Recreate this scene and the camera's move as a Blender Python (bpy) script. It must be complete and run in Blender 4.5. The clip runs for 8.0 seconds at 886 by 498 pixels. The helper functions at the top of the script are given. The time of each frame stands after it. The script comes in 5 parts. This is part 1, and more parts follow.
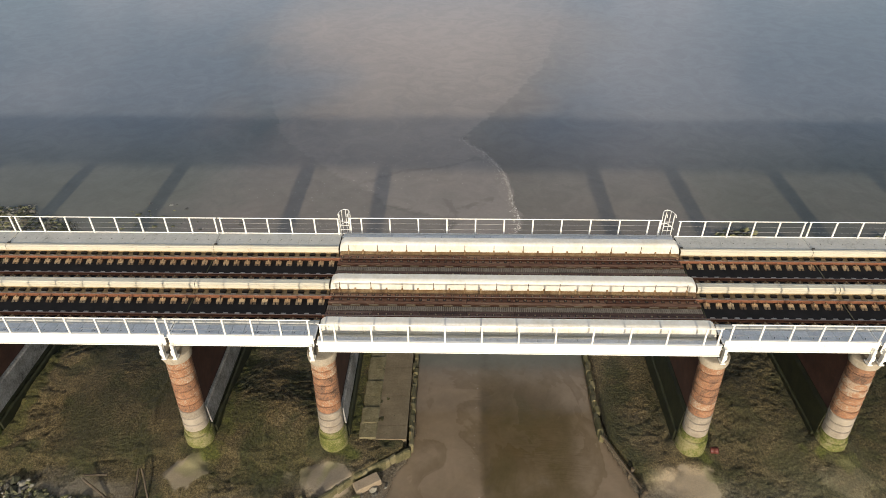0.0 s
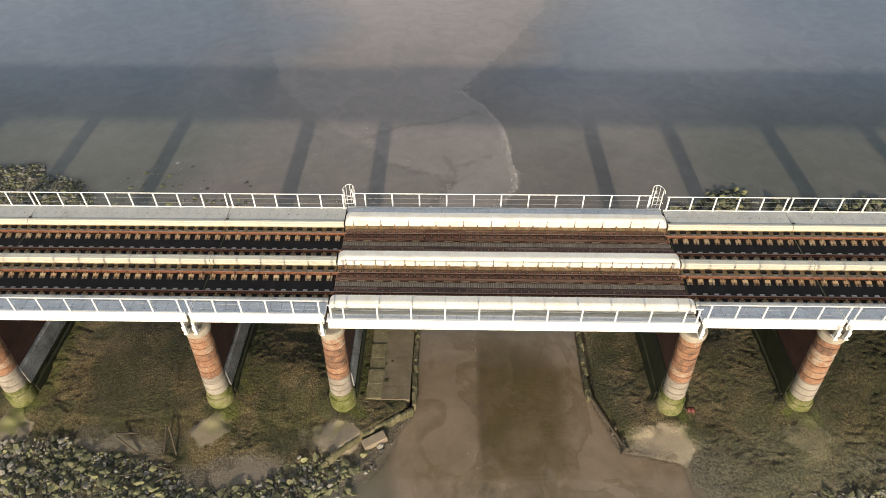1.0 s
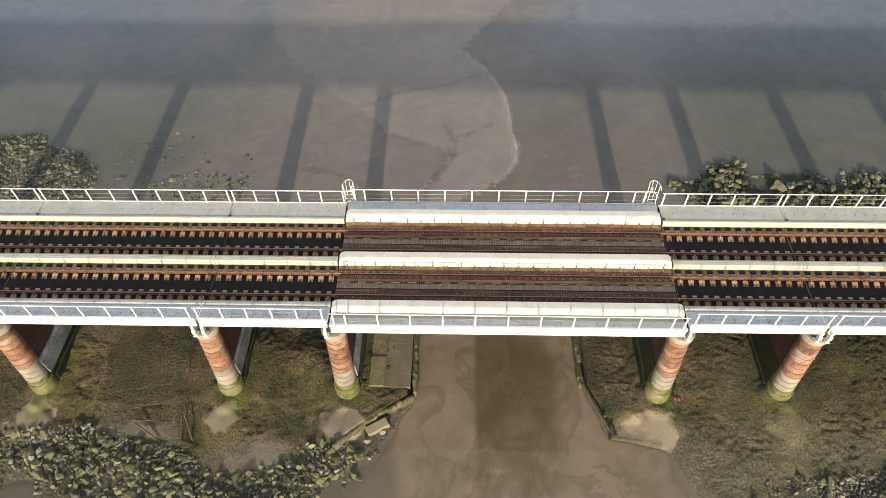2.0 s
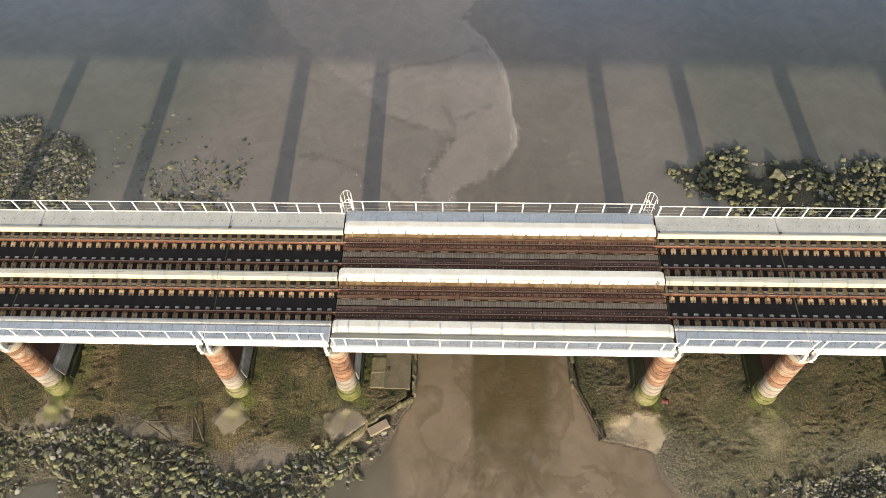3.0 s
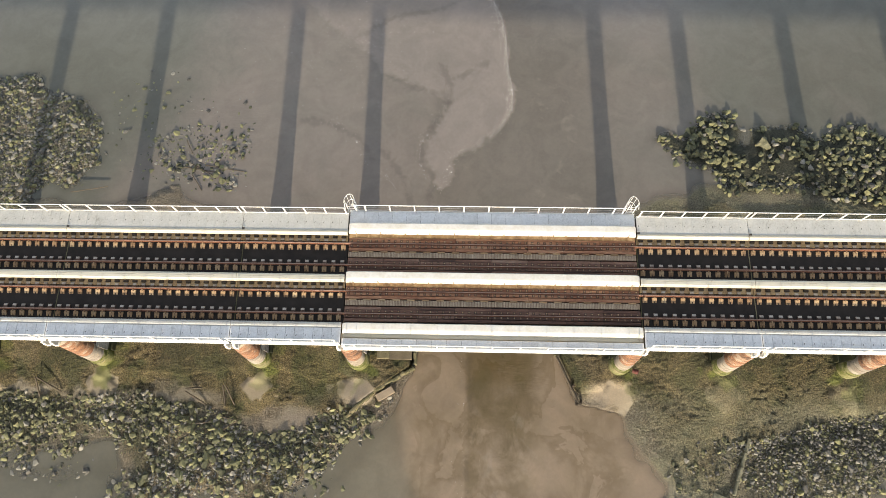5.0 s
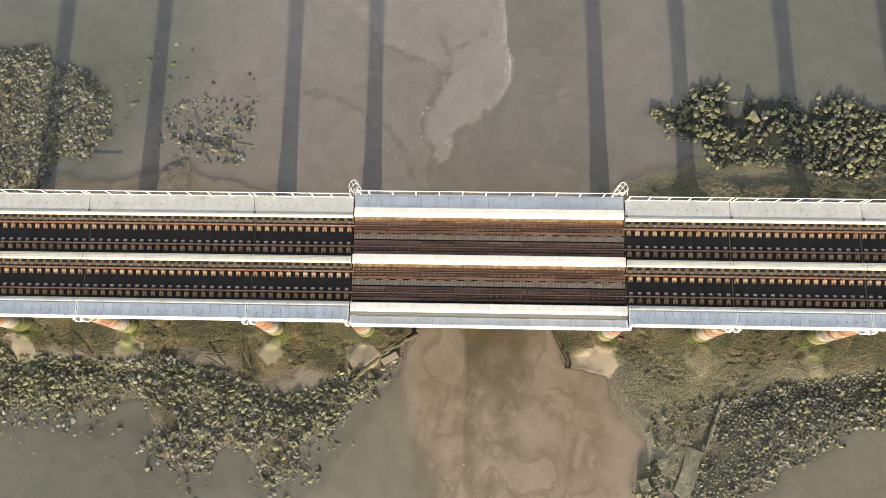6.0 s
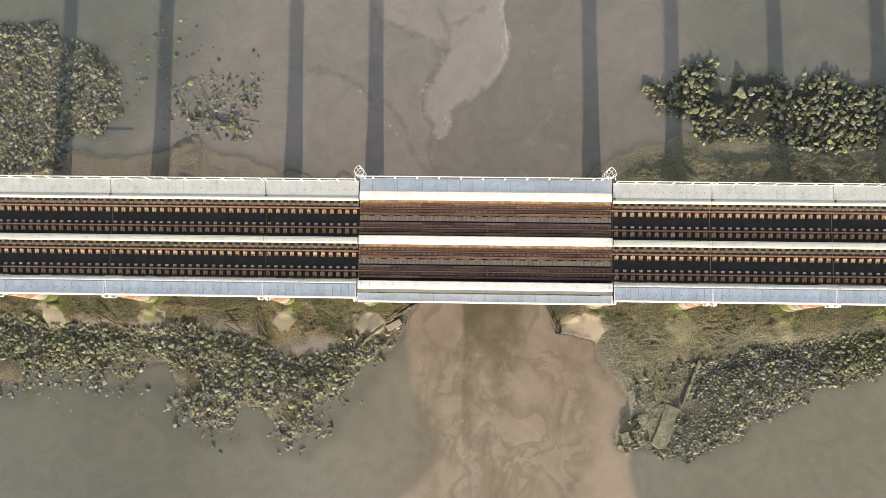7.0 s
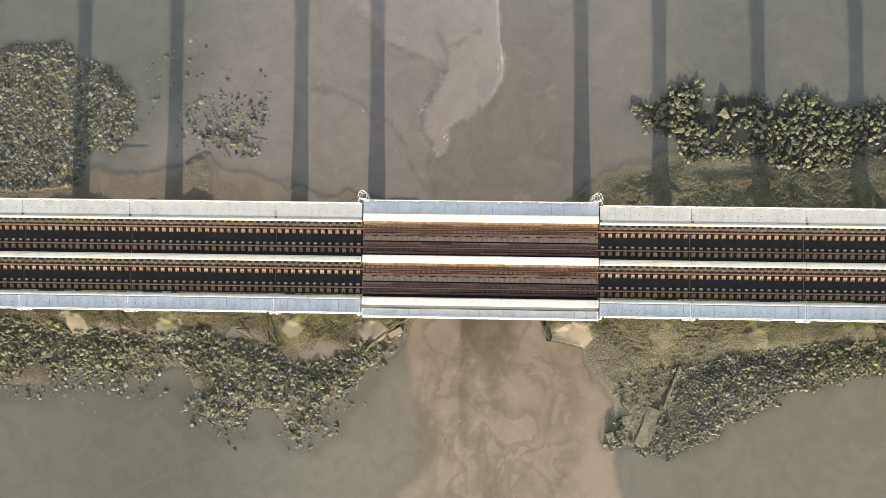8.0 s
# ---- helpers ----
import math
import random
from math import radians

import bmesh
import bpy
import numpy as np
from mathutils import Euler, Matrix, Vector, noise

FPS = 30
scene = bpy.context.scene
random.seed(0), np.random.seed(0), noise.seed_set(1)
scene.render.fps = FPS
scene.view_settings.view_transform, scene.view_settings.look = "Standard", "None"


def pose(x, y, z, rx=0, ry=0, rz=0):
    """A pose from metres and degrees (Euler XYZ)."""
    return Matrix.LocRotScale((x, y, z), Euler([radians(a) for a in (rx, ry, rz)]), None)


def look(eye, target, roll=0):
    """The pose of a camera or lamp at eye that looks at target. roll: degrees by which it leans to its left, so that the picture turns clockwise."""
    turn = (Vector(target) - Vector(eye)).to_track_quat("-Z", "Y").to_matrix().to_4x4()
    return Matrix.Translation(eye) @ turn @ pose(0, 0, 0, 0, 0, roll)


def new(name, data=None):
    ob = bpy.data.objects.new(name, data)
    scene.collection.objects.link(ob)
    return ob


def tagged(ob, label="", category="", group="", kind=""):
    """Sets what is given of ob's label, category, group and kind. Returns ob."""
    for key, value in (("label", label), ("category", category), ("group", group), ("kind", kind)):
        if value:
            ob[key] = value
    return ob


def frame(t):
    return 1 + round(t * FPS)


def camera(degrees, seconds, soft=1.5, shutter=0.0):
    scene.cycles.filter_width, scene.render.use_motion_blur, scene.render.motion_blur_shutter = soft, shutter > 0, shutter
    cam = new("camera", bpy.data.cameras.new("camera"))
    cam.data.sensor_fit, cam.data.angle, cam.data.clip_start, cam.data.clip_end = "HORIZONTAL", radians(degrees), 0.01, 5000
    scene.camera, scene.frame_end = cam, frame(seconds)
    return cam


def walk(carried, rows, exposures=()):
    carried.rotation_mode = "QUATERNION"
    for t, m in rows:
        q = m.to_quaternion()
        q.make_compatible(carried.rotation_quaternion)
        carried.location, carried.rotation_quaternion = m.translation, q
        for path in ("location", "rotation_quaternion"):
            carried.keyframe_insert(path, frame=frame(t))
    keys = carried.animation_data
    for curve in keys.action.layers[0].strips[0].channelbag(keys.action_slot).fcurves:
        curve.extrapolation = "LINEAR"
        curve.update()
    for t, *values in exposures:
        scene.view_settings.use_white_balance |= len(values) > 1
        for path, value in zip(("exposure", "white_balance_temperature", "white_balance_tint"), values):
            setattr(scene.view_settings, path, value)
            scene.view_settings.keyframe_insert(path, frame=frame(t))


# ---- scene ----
cam = camera(67.6, 8.0, soft=0.85)
PATH = [
    (0, (-3.561, -27.315, 30.314), (-3.611, -25.697, 29.14), -0.8),
    (0.5, (-3.553, -27.315, 32.128), (-3.602, -25.769, 30.861), -0.8),
    (1, (-3.581, -26.935, 34.127), (-3.627, -25.471, 32.765), -0.9),
    (2.5, (-3.0, -21.831, 40.255), (-3.064, -20.659, 38.636), -2.1),
    (3, (-2.937, -19.578, 42.225), (-3.001, -18.51, 40.535), -2.4),
    (3.5, (-2.857, -17.478, 44.189), (-2.922, -16.516, 42.437), -2.8),
    (4, (-2.819, -15.55, 46.121), (-2.883, -14.695, 44.314), -3.3),
    (4.5, (-2.703, -13.642, 48.063), (-2.768, -12.9, 46.207), -4.0),
    (6, (-2.534, -8.194, 54.074), (-2.596, -7.811, 52.112), -8.3),
    (6.5, (-2.615, -6.471, 56.143), (-2.672, -6.214, 54.161), -11.5),
    (7, (-2.598, -4.808, 58.119), (-2.652, -4.643, 56.126), -17.4),
    (7.5, (-2.445, -2.832, 60.092), (-2.5, -2.72, 58.096), -25.2),
    (8, (-2.385, -1.156, 62.012), (-2.438, -1.082, 60.014), -34.8),
]
EXPOSURES = [(0, 0.50, 6800, 10), (1, 0.70, 6850, 10), (2.5, 0.97, 6900, 10), (4.5, 1.20, 6850, 10), (6.5, 1.36, 6800, 10), (8, 1.44, 6650, 9)]
walk(cam, [(t, look(e, a, r)) for t, e, a, r in PATH], exposures=EXPOSURES)

# ---- world, sun ----
SUN_ELEV, SUN_SIDE = radians(13.8), 0.008      # low sun from downstream, a touch from +x
world = bpy.data.worlds.new("sky")
scene.world = world
world.use_nodes = True
wn, wl = world.node_tree.nodes, world.node_tree.links
sky = wn.new("ShaderNodeTexSky")
sky.sky_type, sky.sun_disc, sky.sun_elevation, sky.sun_rotation = "NISHITA", False, SUN_ELEV, math.pi
sky.dust_density, sky.air_density, sky.ozone_density = 2.0, 1.0, 1.0
# thin broken cloud over the whole sky
tc = wn.new("ShaderNodeTexCoord")
cmap = wn.new("ShaderNodeMapping")
cmap.inputs["Scale"].default_value = (1.0, 1.0, 2.2)
wl.new(tc.outputs["Generated"], cmap.inputs["Vector"])
cn = wn.new("ShaderNodeTexNoise")
cn.inputs["Scale"].default_value, cn.inputs["Detail"].default_value, cn.inputs["Roughness"].default_value = 2.3, 7, 0.55
wl.new(cmap.outputs[0], cn.inputs["Vector"])
cr = wn.new("ShaderNodeValToRGB")
cr.color_ramp.elements[0].position, cr.color_ramp.elements[1].position = 0.44, 0.62
wl.new(cn.outputs["Fac"], cr.inputs[0])
# the cloud thickens towards the horizon and opens overhead
sep = wn.new("ShaderNodeSeparateXYZ")
wl.new(tc.outputs["Generated"], sep.inputs[0])
thin = wn.new("ShaderNodeMapRange")
thin.inputs["From Min"].default_value, thin.inputs["From Max"].default_value = 0.30, 0.85
thin.inputs["To Min"].default_value, thin.inputs["To Max"].default_value = 1.0, 0.7
wl.new(sep.outputs["Z"], thin.inputs["Value"])
cover = wn.new("ShaderNodeMath")
cover.operation = "MULTIPLY"
wl.new(cr.outputs[0], cover.inputs[0])
wl.new(thin.outputs[0], cover.inputs[1])
cm = wn.new("ShaderNodeMix")
cm.data_type = "RGBA"
wl.new(cover.outputs[0], cm.inputs[0])
wl.new(sky.outputs[0], cm.inputs[6])
cm.inputs[7].default_value = (5.7, 6.05, 6.8, 1)
wl.new(cm.outputs[2], wn["Background"].inputs["Color"])
wn["Background"].inputs["Strength"].default_value = 0.105
sun = new("sun", bpy.data.lights.new("sun", "SUN"))
sun.data.energy, sun.data.angle, sun.data.color = 3.2, radians(1.0), (1.0, 0.91, 0.77)
sun.matrix_world = look((SUN_SIDE * 60, -60, 60 * math.tan(SUN_ELEV)), (0, 0, 0))


# ---- materials ----
def mat(name, stops, scale=2.0, fine=14.0, rough=0.7, metal=0.0, bump=0.3, dist=0.02, spec=0.5, vary=0.0,
        stretch=(1, 1, 1), mix=0.35, rough_vary=0.15, per_island=False):
    """Two-scale procedural material in world metres. stops: (position, rgb) of the large-scale ramp."""
    m = bpy.data.materials.new(name)
    m.use_nodes = True
    n, l = m.node_tree.nodes, m.node_tree.links
    b = n["Principled BSDF"]
    geo = n.new("ShaderNodeNewGeometry")
    mp = n.new("ShaderNodeMapping")
    mp.inputs["Scale"].default_value = stretch
    l.new(geo.outputs["Position"], mp.inputs["Vector"])
    n1 = n.new("ShaderNodeTexNoise")
    n1.inputs["Scale"].default_value, n1.inputs["Detail"].default_value = scale, 6
    n1.inputs["Roughness"].default_value = 0.6
    n2 = n.new("ShaderNodeTexNoise")
    n2.inputs["Scale"].default_value, n2.inputs["Detail"].default_value = fine, 4
    l.new(mp.outputs[0], n1.inputs["Vector"])
    l.new(mp.outputs[0], n2.inputs["Vector"])
    fac = n1.outputs["Fac"]
    mx = n.new("ShaderNodeMix")
    mx.data_type = "FLOAT"
    mx.inputs[0].default_value = mix
    l.new(fac, mx.inputs[2])
    l.new(n2.outputs["Fac"], mx.inputs[3])
    fac = mx.outputs[0]
    if vary:
        if per_island:
            src = geo.outputs["Random Per Island"]
        else:
            src = n.new("ShaderNodeObjectInfo").outputs["Random"]
        ma = n.new("ShaderNodeMath")
        ma.operation = "MULTIPLY_ADD"
        ma.inputs[1].default_value, ma.inputs[2].default_value = vary, -vary / 2
        l.new(src, ma.inputs[0])
        ad = n.new("ShaderNodeMath")
        ad.operation = "ADD"
        l.new(fac, ad.inputs[0])
        l.new(ma.outputs[0], ad.inputs[1])
        fac = ad.outputs[0]
    r = n.new("ShaderNodeValToRGB")
    while len(r.color_ramp.elements) < len(stops):
        r.color_ramp.elements.new(0.5)
    for e, (p, c) in zip(r.color_ramp.elements, stops):
        e.position, e.color = p, (*c, 1)
    l.new(fac, r.inputs[0])
    l.new(r.outputs[0], b.inputs["Base Color"])
    rr = n.new("ShaderNodeMapRange")
    rr.inputs["To Min"].default_value = max(0.02, rough - rough_vary)
    rr.inputs["To Max"].default_value = min(1.0, rough + rough_vary)
    l.new(n2.outputs["Fac"], rr.inputs["Value"])
    l.new(rr.outputs[0], b.inputs["Roughness"])
    b.inputs["Metallic"].default_value = metal
    b.inputs["Specular IOR Level"].default_value = spec
    if bump:
        bp = n.new("ShaderNodeBump")
        bp.inputs["Strength"].default_value, bp.inputs["Distance"].default_value = bump, dist
        l.new(mx.outputs[0], bp.inputs["Height"])
        l.new(bp.outputs[0], b.inputs["Normal"])
    return m


M_WHITE = mat("white_paint", [(0.25, (0.55, 0.47, 0.34)), (0.42, (0.80, 0.78, 0.72)), (1, (0.84, 0.83, 0.79))], 1.2, 9, 0.45, bump=0.08)
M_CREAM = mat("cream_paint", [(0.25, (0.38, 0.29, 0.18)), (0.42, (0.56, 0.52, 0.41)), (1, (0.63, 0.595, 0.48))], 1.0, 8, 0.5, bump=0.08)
M_GIRDER = mat("chalky_white_paint", [(0.22, (0.33, 0.20, 0.10)), (0.36, (0.58, 0.54, 0.45)), (0.6, (0.69, 0.67, 0.61))], 0.9, 7, 0.5, bump=0.12, stretch=(1, 1, 0.5))
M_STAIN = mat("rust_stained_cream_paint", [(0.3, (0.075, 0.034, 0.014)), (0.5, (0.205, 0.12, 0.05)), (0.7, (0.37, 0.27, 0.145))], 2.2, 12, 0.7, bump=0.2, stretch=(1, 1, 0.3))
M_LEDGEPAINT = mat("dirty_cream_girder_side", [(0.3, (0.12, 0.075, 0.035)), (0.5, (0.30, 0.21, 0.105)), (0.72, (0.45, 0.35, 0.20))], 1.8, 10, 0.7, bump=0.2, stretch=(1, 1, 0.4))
M_RUST = mat("rusty_rail_steel", [(0.3, (0.12, 0.040, 0.018)), (0.7, (0.26, 0.105, 0.05))], 3, 22, 0.75, bump=0.25, dist=0.004)
M_RAILTOP = mat("worn_rail_head", [(0.3, (0.22, 0.13, 0.09)), (0.7, (0.42, 0.30, 0.23))], 2, 18, 0.35, metal=0.6, bump=0.05)
M_PAD = mat("rusty_tan_baseplate", [(0.25, (0.15, 0.08, 0.035)), (0.5, (0.35, 0.225, 0.115)), (0.8, (0.45, 0.34, 0.20))], 2.5, 16, 0.8, bump=0.3, dist=0.01, vary=0.3)
M_CLIP = mat("pale_worn_clip", [(0.3, (0.26, 0.22, 0.17)), (0.7, (0.48, 0.43, 0.36))], 4, 20, 0.6, vary=0.3)
M_TROUGH = mat("bitumen_black_deck", [(0.3, (0.014, 0.011, 0.009)), (0.7, (0.034, 0.028, 0.023))], 1.5, 18, 0.9, bump=0.4, dist=0.01, spec=0.25)
M_CHAIR = mat("dark_rusty_chair", [(0.3, (0.03, 0.018, 0.012)), (0.7, (0.11, 0.06, 0.04))], 4, 20, 0.7, vary=0.3)
M_WIRE = mat("galvanised_wire", [(0.3, (0.22, 0.22, 0.21)), (0.7, (0.34, 0.34, 0.33))], 4, 20, 0.5, metal=0.4)
M_SHADEBRICK = mat("damp_dark_brick", [(0.25, (0.035, 0.018, 0.013)), (0.5, (0.085, 0.04, 0.027)), (0.8, (0.15, 0.075, 0.05))], 1.0, 11, 0.85, bump=0.4, dist=0.02)
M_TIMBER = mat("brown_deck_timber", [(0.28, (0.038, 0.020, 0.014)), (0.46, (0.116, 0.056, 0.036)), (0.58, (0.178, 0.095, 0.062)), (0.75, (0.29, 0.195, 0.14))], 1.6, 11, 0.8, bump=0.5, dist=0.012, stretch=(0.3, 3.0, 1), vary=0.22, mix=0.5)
M_GRATE = mat("galvanised_grating", [(0.3, (0.24, 0.175, 0.11)), (0.7, (0.47, 0.365, 0.25))], 3, 26, 0.7, metal=0.0, vary=0.2)
M_CONC = mat("pale_walkway_concrete", [(0.25, (0.24, 0.235, 0.20)), (0.45, (0.43, 0.42, 0.38)), (0.7, (0.53, 0.52, 0.48))], 1.1, 9, 0.85, bump=0.2, dist=0.01, vary=0.03, mix=0.5)
M_STEELWALK = mat("grey_walkway_plate", [(0.25, (0.44, 0.43, 0.41)), (0.42, (0.60, 0.59, 0.57)), (0.55, (0.69, 0.685, 0.665)), (0.72, (0.78, 0.775, 0.76))], 1.3, 9, 0.6, bump=0.15, dist=0.006, vary=0.10, mix=0.5)
M_CAP = mat("weathered_pier_cap_stone", [(0.25, (0.17, 0.14, 0.10)), (0.5, (0.33, 0.29, 0.225)), (0.8, (0.46, 0.42, 0.345))], 1.6, 12, 0.85, bump=0.35, dist=0.02)
M_LIME = mat("lime_grey_drum", [(0.25, (0.15, 0.12, 0.09)), (0.6, (0.33, 0.29, 0.235))], 1.8, 14, 0.85, bump=0.35, dist=0.02, vary=0.2)
M_PLINTH = mat("algae_green_plinth", [(0.34, (0.035, 0.045, 0.007)), (0.46, (0.10, 0.11, 0.02)), (0.56, (0.19, 0.175, 0.08)), (0.7, (0.27, 0.23, 0.14))], 1.3, 11, 0.8, bump=0.5, dist=0.03)
M_LEDGE = mat("grey_cement_ledge", [(0.34, (0.07, 0.068, 0.055)), (0.48, (0.24, 0.235, 0.22)), (0.66, (0.44, 0.43, 0.41))], 0.8, 9, 0.85, bump=0.3, dist=0.02)
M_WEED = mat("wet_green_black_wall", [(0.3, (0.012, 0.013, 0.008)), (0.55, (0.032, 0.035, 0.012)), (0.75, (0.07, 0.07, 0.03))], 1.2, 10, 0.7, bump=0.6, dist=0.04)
M_STONE = mat("silted_edge_stone", [(0.3, (0.07, 0.065, 0.026)), (0.7, (0.185, 0.16, 0.09))], 1.6, 12, 0.85, bump=0.8, dist=0.05, vary=0.35)
M_BLOCK = mat("pale_concrete_block", [(0.3, (0.22, 0.17, 0.115)), (0.7, (0.34, 0.275, 0.20))], 1.5, 12, 0.85, bump=0.3)
M_WOOD = mat("waterlogged_timber", [(0.3, (0.04, 0.03, 0.019)), (0.7, (0.13, 0.10, 0.065))], 2.5, 18, 0.85, bump=0.4, dist=0.01, vary=0.3)
M_RED = mat("faded_red_plastic", [(0.3, (0.07, 0.014, 0.010)), (0.7, (0.13, 0.03, 0.02))], 3, 20, 0.6)
M_SUNLIT_PLANK = mat("rust_brown_plank", [(0.28, (0.075, 0.032, 0.020)), (0.45, (0.215, 0.092, 0.048)), (0.58, (0.305, 0.152, 0.082)), (0.75, (0.44, 0.28, 0.17))], 1.6, 11, 0.8, bump=0.5, dist=0.012, stretch=(0.3, 3.0, 1), vary=0.22, mix=0.5)
M_SILTSLAB = mat("silted_concrete", [(0.28, (0.095, 0.076, 0.044)), (0.5, (0.17, 0.136, 0.085)), (0.75, (0.26, 0.21, 0.14))], 1.1, 9, 0.85, bump=0.6, dist=0.03)
M_KERB = mat("weedy_kerb_concrete", [(0.32, (0.07, 0.062, 0.028)), (0.5, (0.17, 0.148, 0.08)), (0.7, (0.28, 0.24, 0.15))], 1.8, 10, 0.85, bump=1.0, dist=0.08)
M_BOULDER = mat("pale_boulder", [(0.3, (0.07, 0.068, 0.036)), (0.5, (0.145, 0.138, 0.08)), (0.75, (0.23, 0.215, 0.14))], 2.0, 7, 0.85, bump=0.5, dist=0.04)
M_RAMP = mat("weathered_ramp_concrete", [(0.3, (0.075, 0.072, 0.042)), (0.5, (0.15, 0.143, 0.092)), (0.75, (0.25, 0.235, 0.17))], 2.2, 9, 0.85, bump=1.0, dist=0.12)
M_DARK = mat("sooty_steel", [(0.3, (0.02, 0.018, 0.015)), (0.7, (0.06, 0.05, 0.04))], 2, 14, 0.8)
M_ROCK = mat("weedy_rock", [(0.28, (0.032, 0.033, 0.020)), (0.45, (0.095, 0.096, 0.050)), (0.58, (0.165, 0.160, 0.082)), (0.72, (0.222, 0.214, 0.098)), (0.88, (0.30, 0.29, 0.162))], 1.6, 9, 0.85, bump=0.6, dist=0.04, vary=0.36)
M_ROCKS = mat("weedy_rubble", [(0.28, (0.032, 0.033, 0.020)), (0.45, (0.095, 0.096, 0.050)), (0.58, (0.165, 0.160, 0.082)), (0.72, (0.222, 0.214, 0.098)), (0.88, (0.30, 0.29, 0.162))], 1.4, 9, 0.85, bump=0.6, dist=0.04, vary=0.4, per_island=True)
M_ROCKS_GREY = mat("grey_rubble", [(0.28, (0.042, 0.040, 0.034)), (0.45, (0.120, 0.112, 0.095)), (0.58, (0.20, 0.188, 0.155)), (0.72, (0.255, 0.24, 0.195)), (0.88, (0.36, 0.34, 0.29))], 1.4, 9, 0.85, bump=0.6, dist=0.04, vary=0.4, per_island=True)
M_FOAM = mat("river_foam", [(0.3, (0.55, 0.5, 0.43)), (0.7, (0.75, 0.71, 0.65))], 3, 20, 0.6)


M_BRICK = mat("weathered_pier_brick", [(0.32, (0.075, 0.046, 0.032)), (0.41, (0.165, 0.092, 0.058)), (0.48, (0.255, 0.128, 0.072)), (0.54, (0.315, 0.150, 0.076)), (0.60, (0.30, 0.215, 0.15)), (0.70, (0.43, 0.36, 0.28))], 2.4, 17, 0.85, bump=0.9, dist=0.04, vary=0.20, mix=0.5)


# ---- mesh helpers ----
def part(name, bm, material, parent=None, label="", smooth=False):
    me = bpy.data.meshes.new(name)
    bmesh.ops.recalc_face_normals(bm, faces=bm.faces[:])
    bm.to_mesh(me)
    bm.free()
    if smooth:
        for p in me.polygons:
            p.use_smooth = True
    me.materials.append(material)
    ob = new(name, me)
    if parent:
        ob.parent = parent
    if label:
        tagged(ob, label)
    return ob


def again(ob, parent, x=0, y=0, z=0, rz=0):
    """One more piece on the same mesh."""
    c = new(ob.name.split(".")[0], ob.data)
    c.parent = parent
    c.matrix_basis = pose(x, y, z, 0, 0, rz)
    return c


def thing(name, label, category, group="", x=0, y=0, z=0, rz=0):
    e = new(name)
    e.empty_display_size = 0.2
    e.matrix_basis = pose(x, y, z, 0, 0, rz)
    return tagged(e, label, category, group)


def box(x0, x1, y0, y1, z0, z1, bevel=0.0, bm=None):
    b = bmesh.new()
    v = [b.verts.new((x, y, z)) for z in (z0, z1) for y in (y0, y1) for x in (x0, x1)]
    for f in ((0, 2, 3, 1), (4, 5, 7, 6), (0, 1, 5, 4), (2, 6, 7, 3), (0, 4, 6, 2), (1, 3, 7, 5)):
        b.faces.new([v[i] for i in f])
    if bevel:
        bmesh.ops.bevel(b, geom=b.edges[:], offset=bevel, segments=1, affect="EDGES")
    if bm is None:
        return b
    add(bm, b)
    return bm


def add(bm, other):
    me = bpy.data.meshes.new("tmp")
    other.to_mesh(me)
    other.free()
    bm.from_mesh(me)
    bpy.data.meshes.remove(me)
    return bm


def profile(pts, x0, x1):
    """A prism along x with the (y, z) outline pts."""
    b = bmesh.new()
    a = [b.verts.new((x0, y, z)) for y, z in pts]
    c = [b.verts.new((x1, y, z)) for y, z in pts]
    b.faces.new(a)
    b.faces.new(c[::-1])
    for i in range(len(pts)):
        j = (i + 1) % len(pts)
        b.faces.new((a[i], c[i], c[j], a[j]))
    return b


def lathe(rings, n=28):
    """A turned solid from (radius, z) rings."""
    b = bmesh.new()
    rows = [[b.verts.new((r * math.cos(i * math.tau / n), r * math.sin(i * math.tau / n), z)) for i in range(n)] for r, z in rings]
    for lo, hi in zip(rows, rows[1:]):
        for i in range(n):
            b.faces.new((lo[i], lo[(i + 1) % n], hi[(i + 1) % n], hi[i]))
    b.faces.new(rows[0][::-1])
    b.faces.new(rows[-1])
    return b


def tube(points, r, n=6, closed=False):
    """A round bar through points."""
    b = bmesh.new()
    pts = [Vector(p) for p in points]
    rows = []
    for i, p in enumerate(pts):
        a = pts[i - 1] if i or closed else pts[i]
        c = pts[(i + 1) % len(pts)] if i < len(pts) - 1 or closed else pts[i]
        q = (c - a).to_track_quat("Z", "Y")
        rows.append([b.verts.new(p + q @ Vector((r * math.cos(k * math.tau / n), r * math.sin(k * math.tau / n), 0))) for k in range(n)])
    pairs = list(zip(rows, rows[1:])) + ([(rows[-1], rows[0])] if closed else [])
    for lo, hi in pairs:
        for k in range(n):
            b.faces.new((lo[k], lo[(k + 1) % n], hi[(k + 1) % n], hi[k]))
    if not closed:
        b.faces.new(rows[0][::-1])
        b.faces.new(rows[-1])
    return b


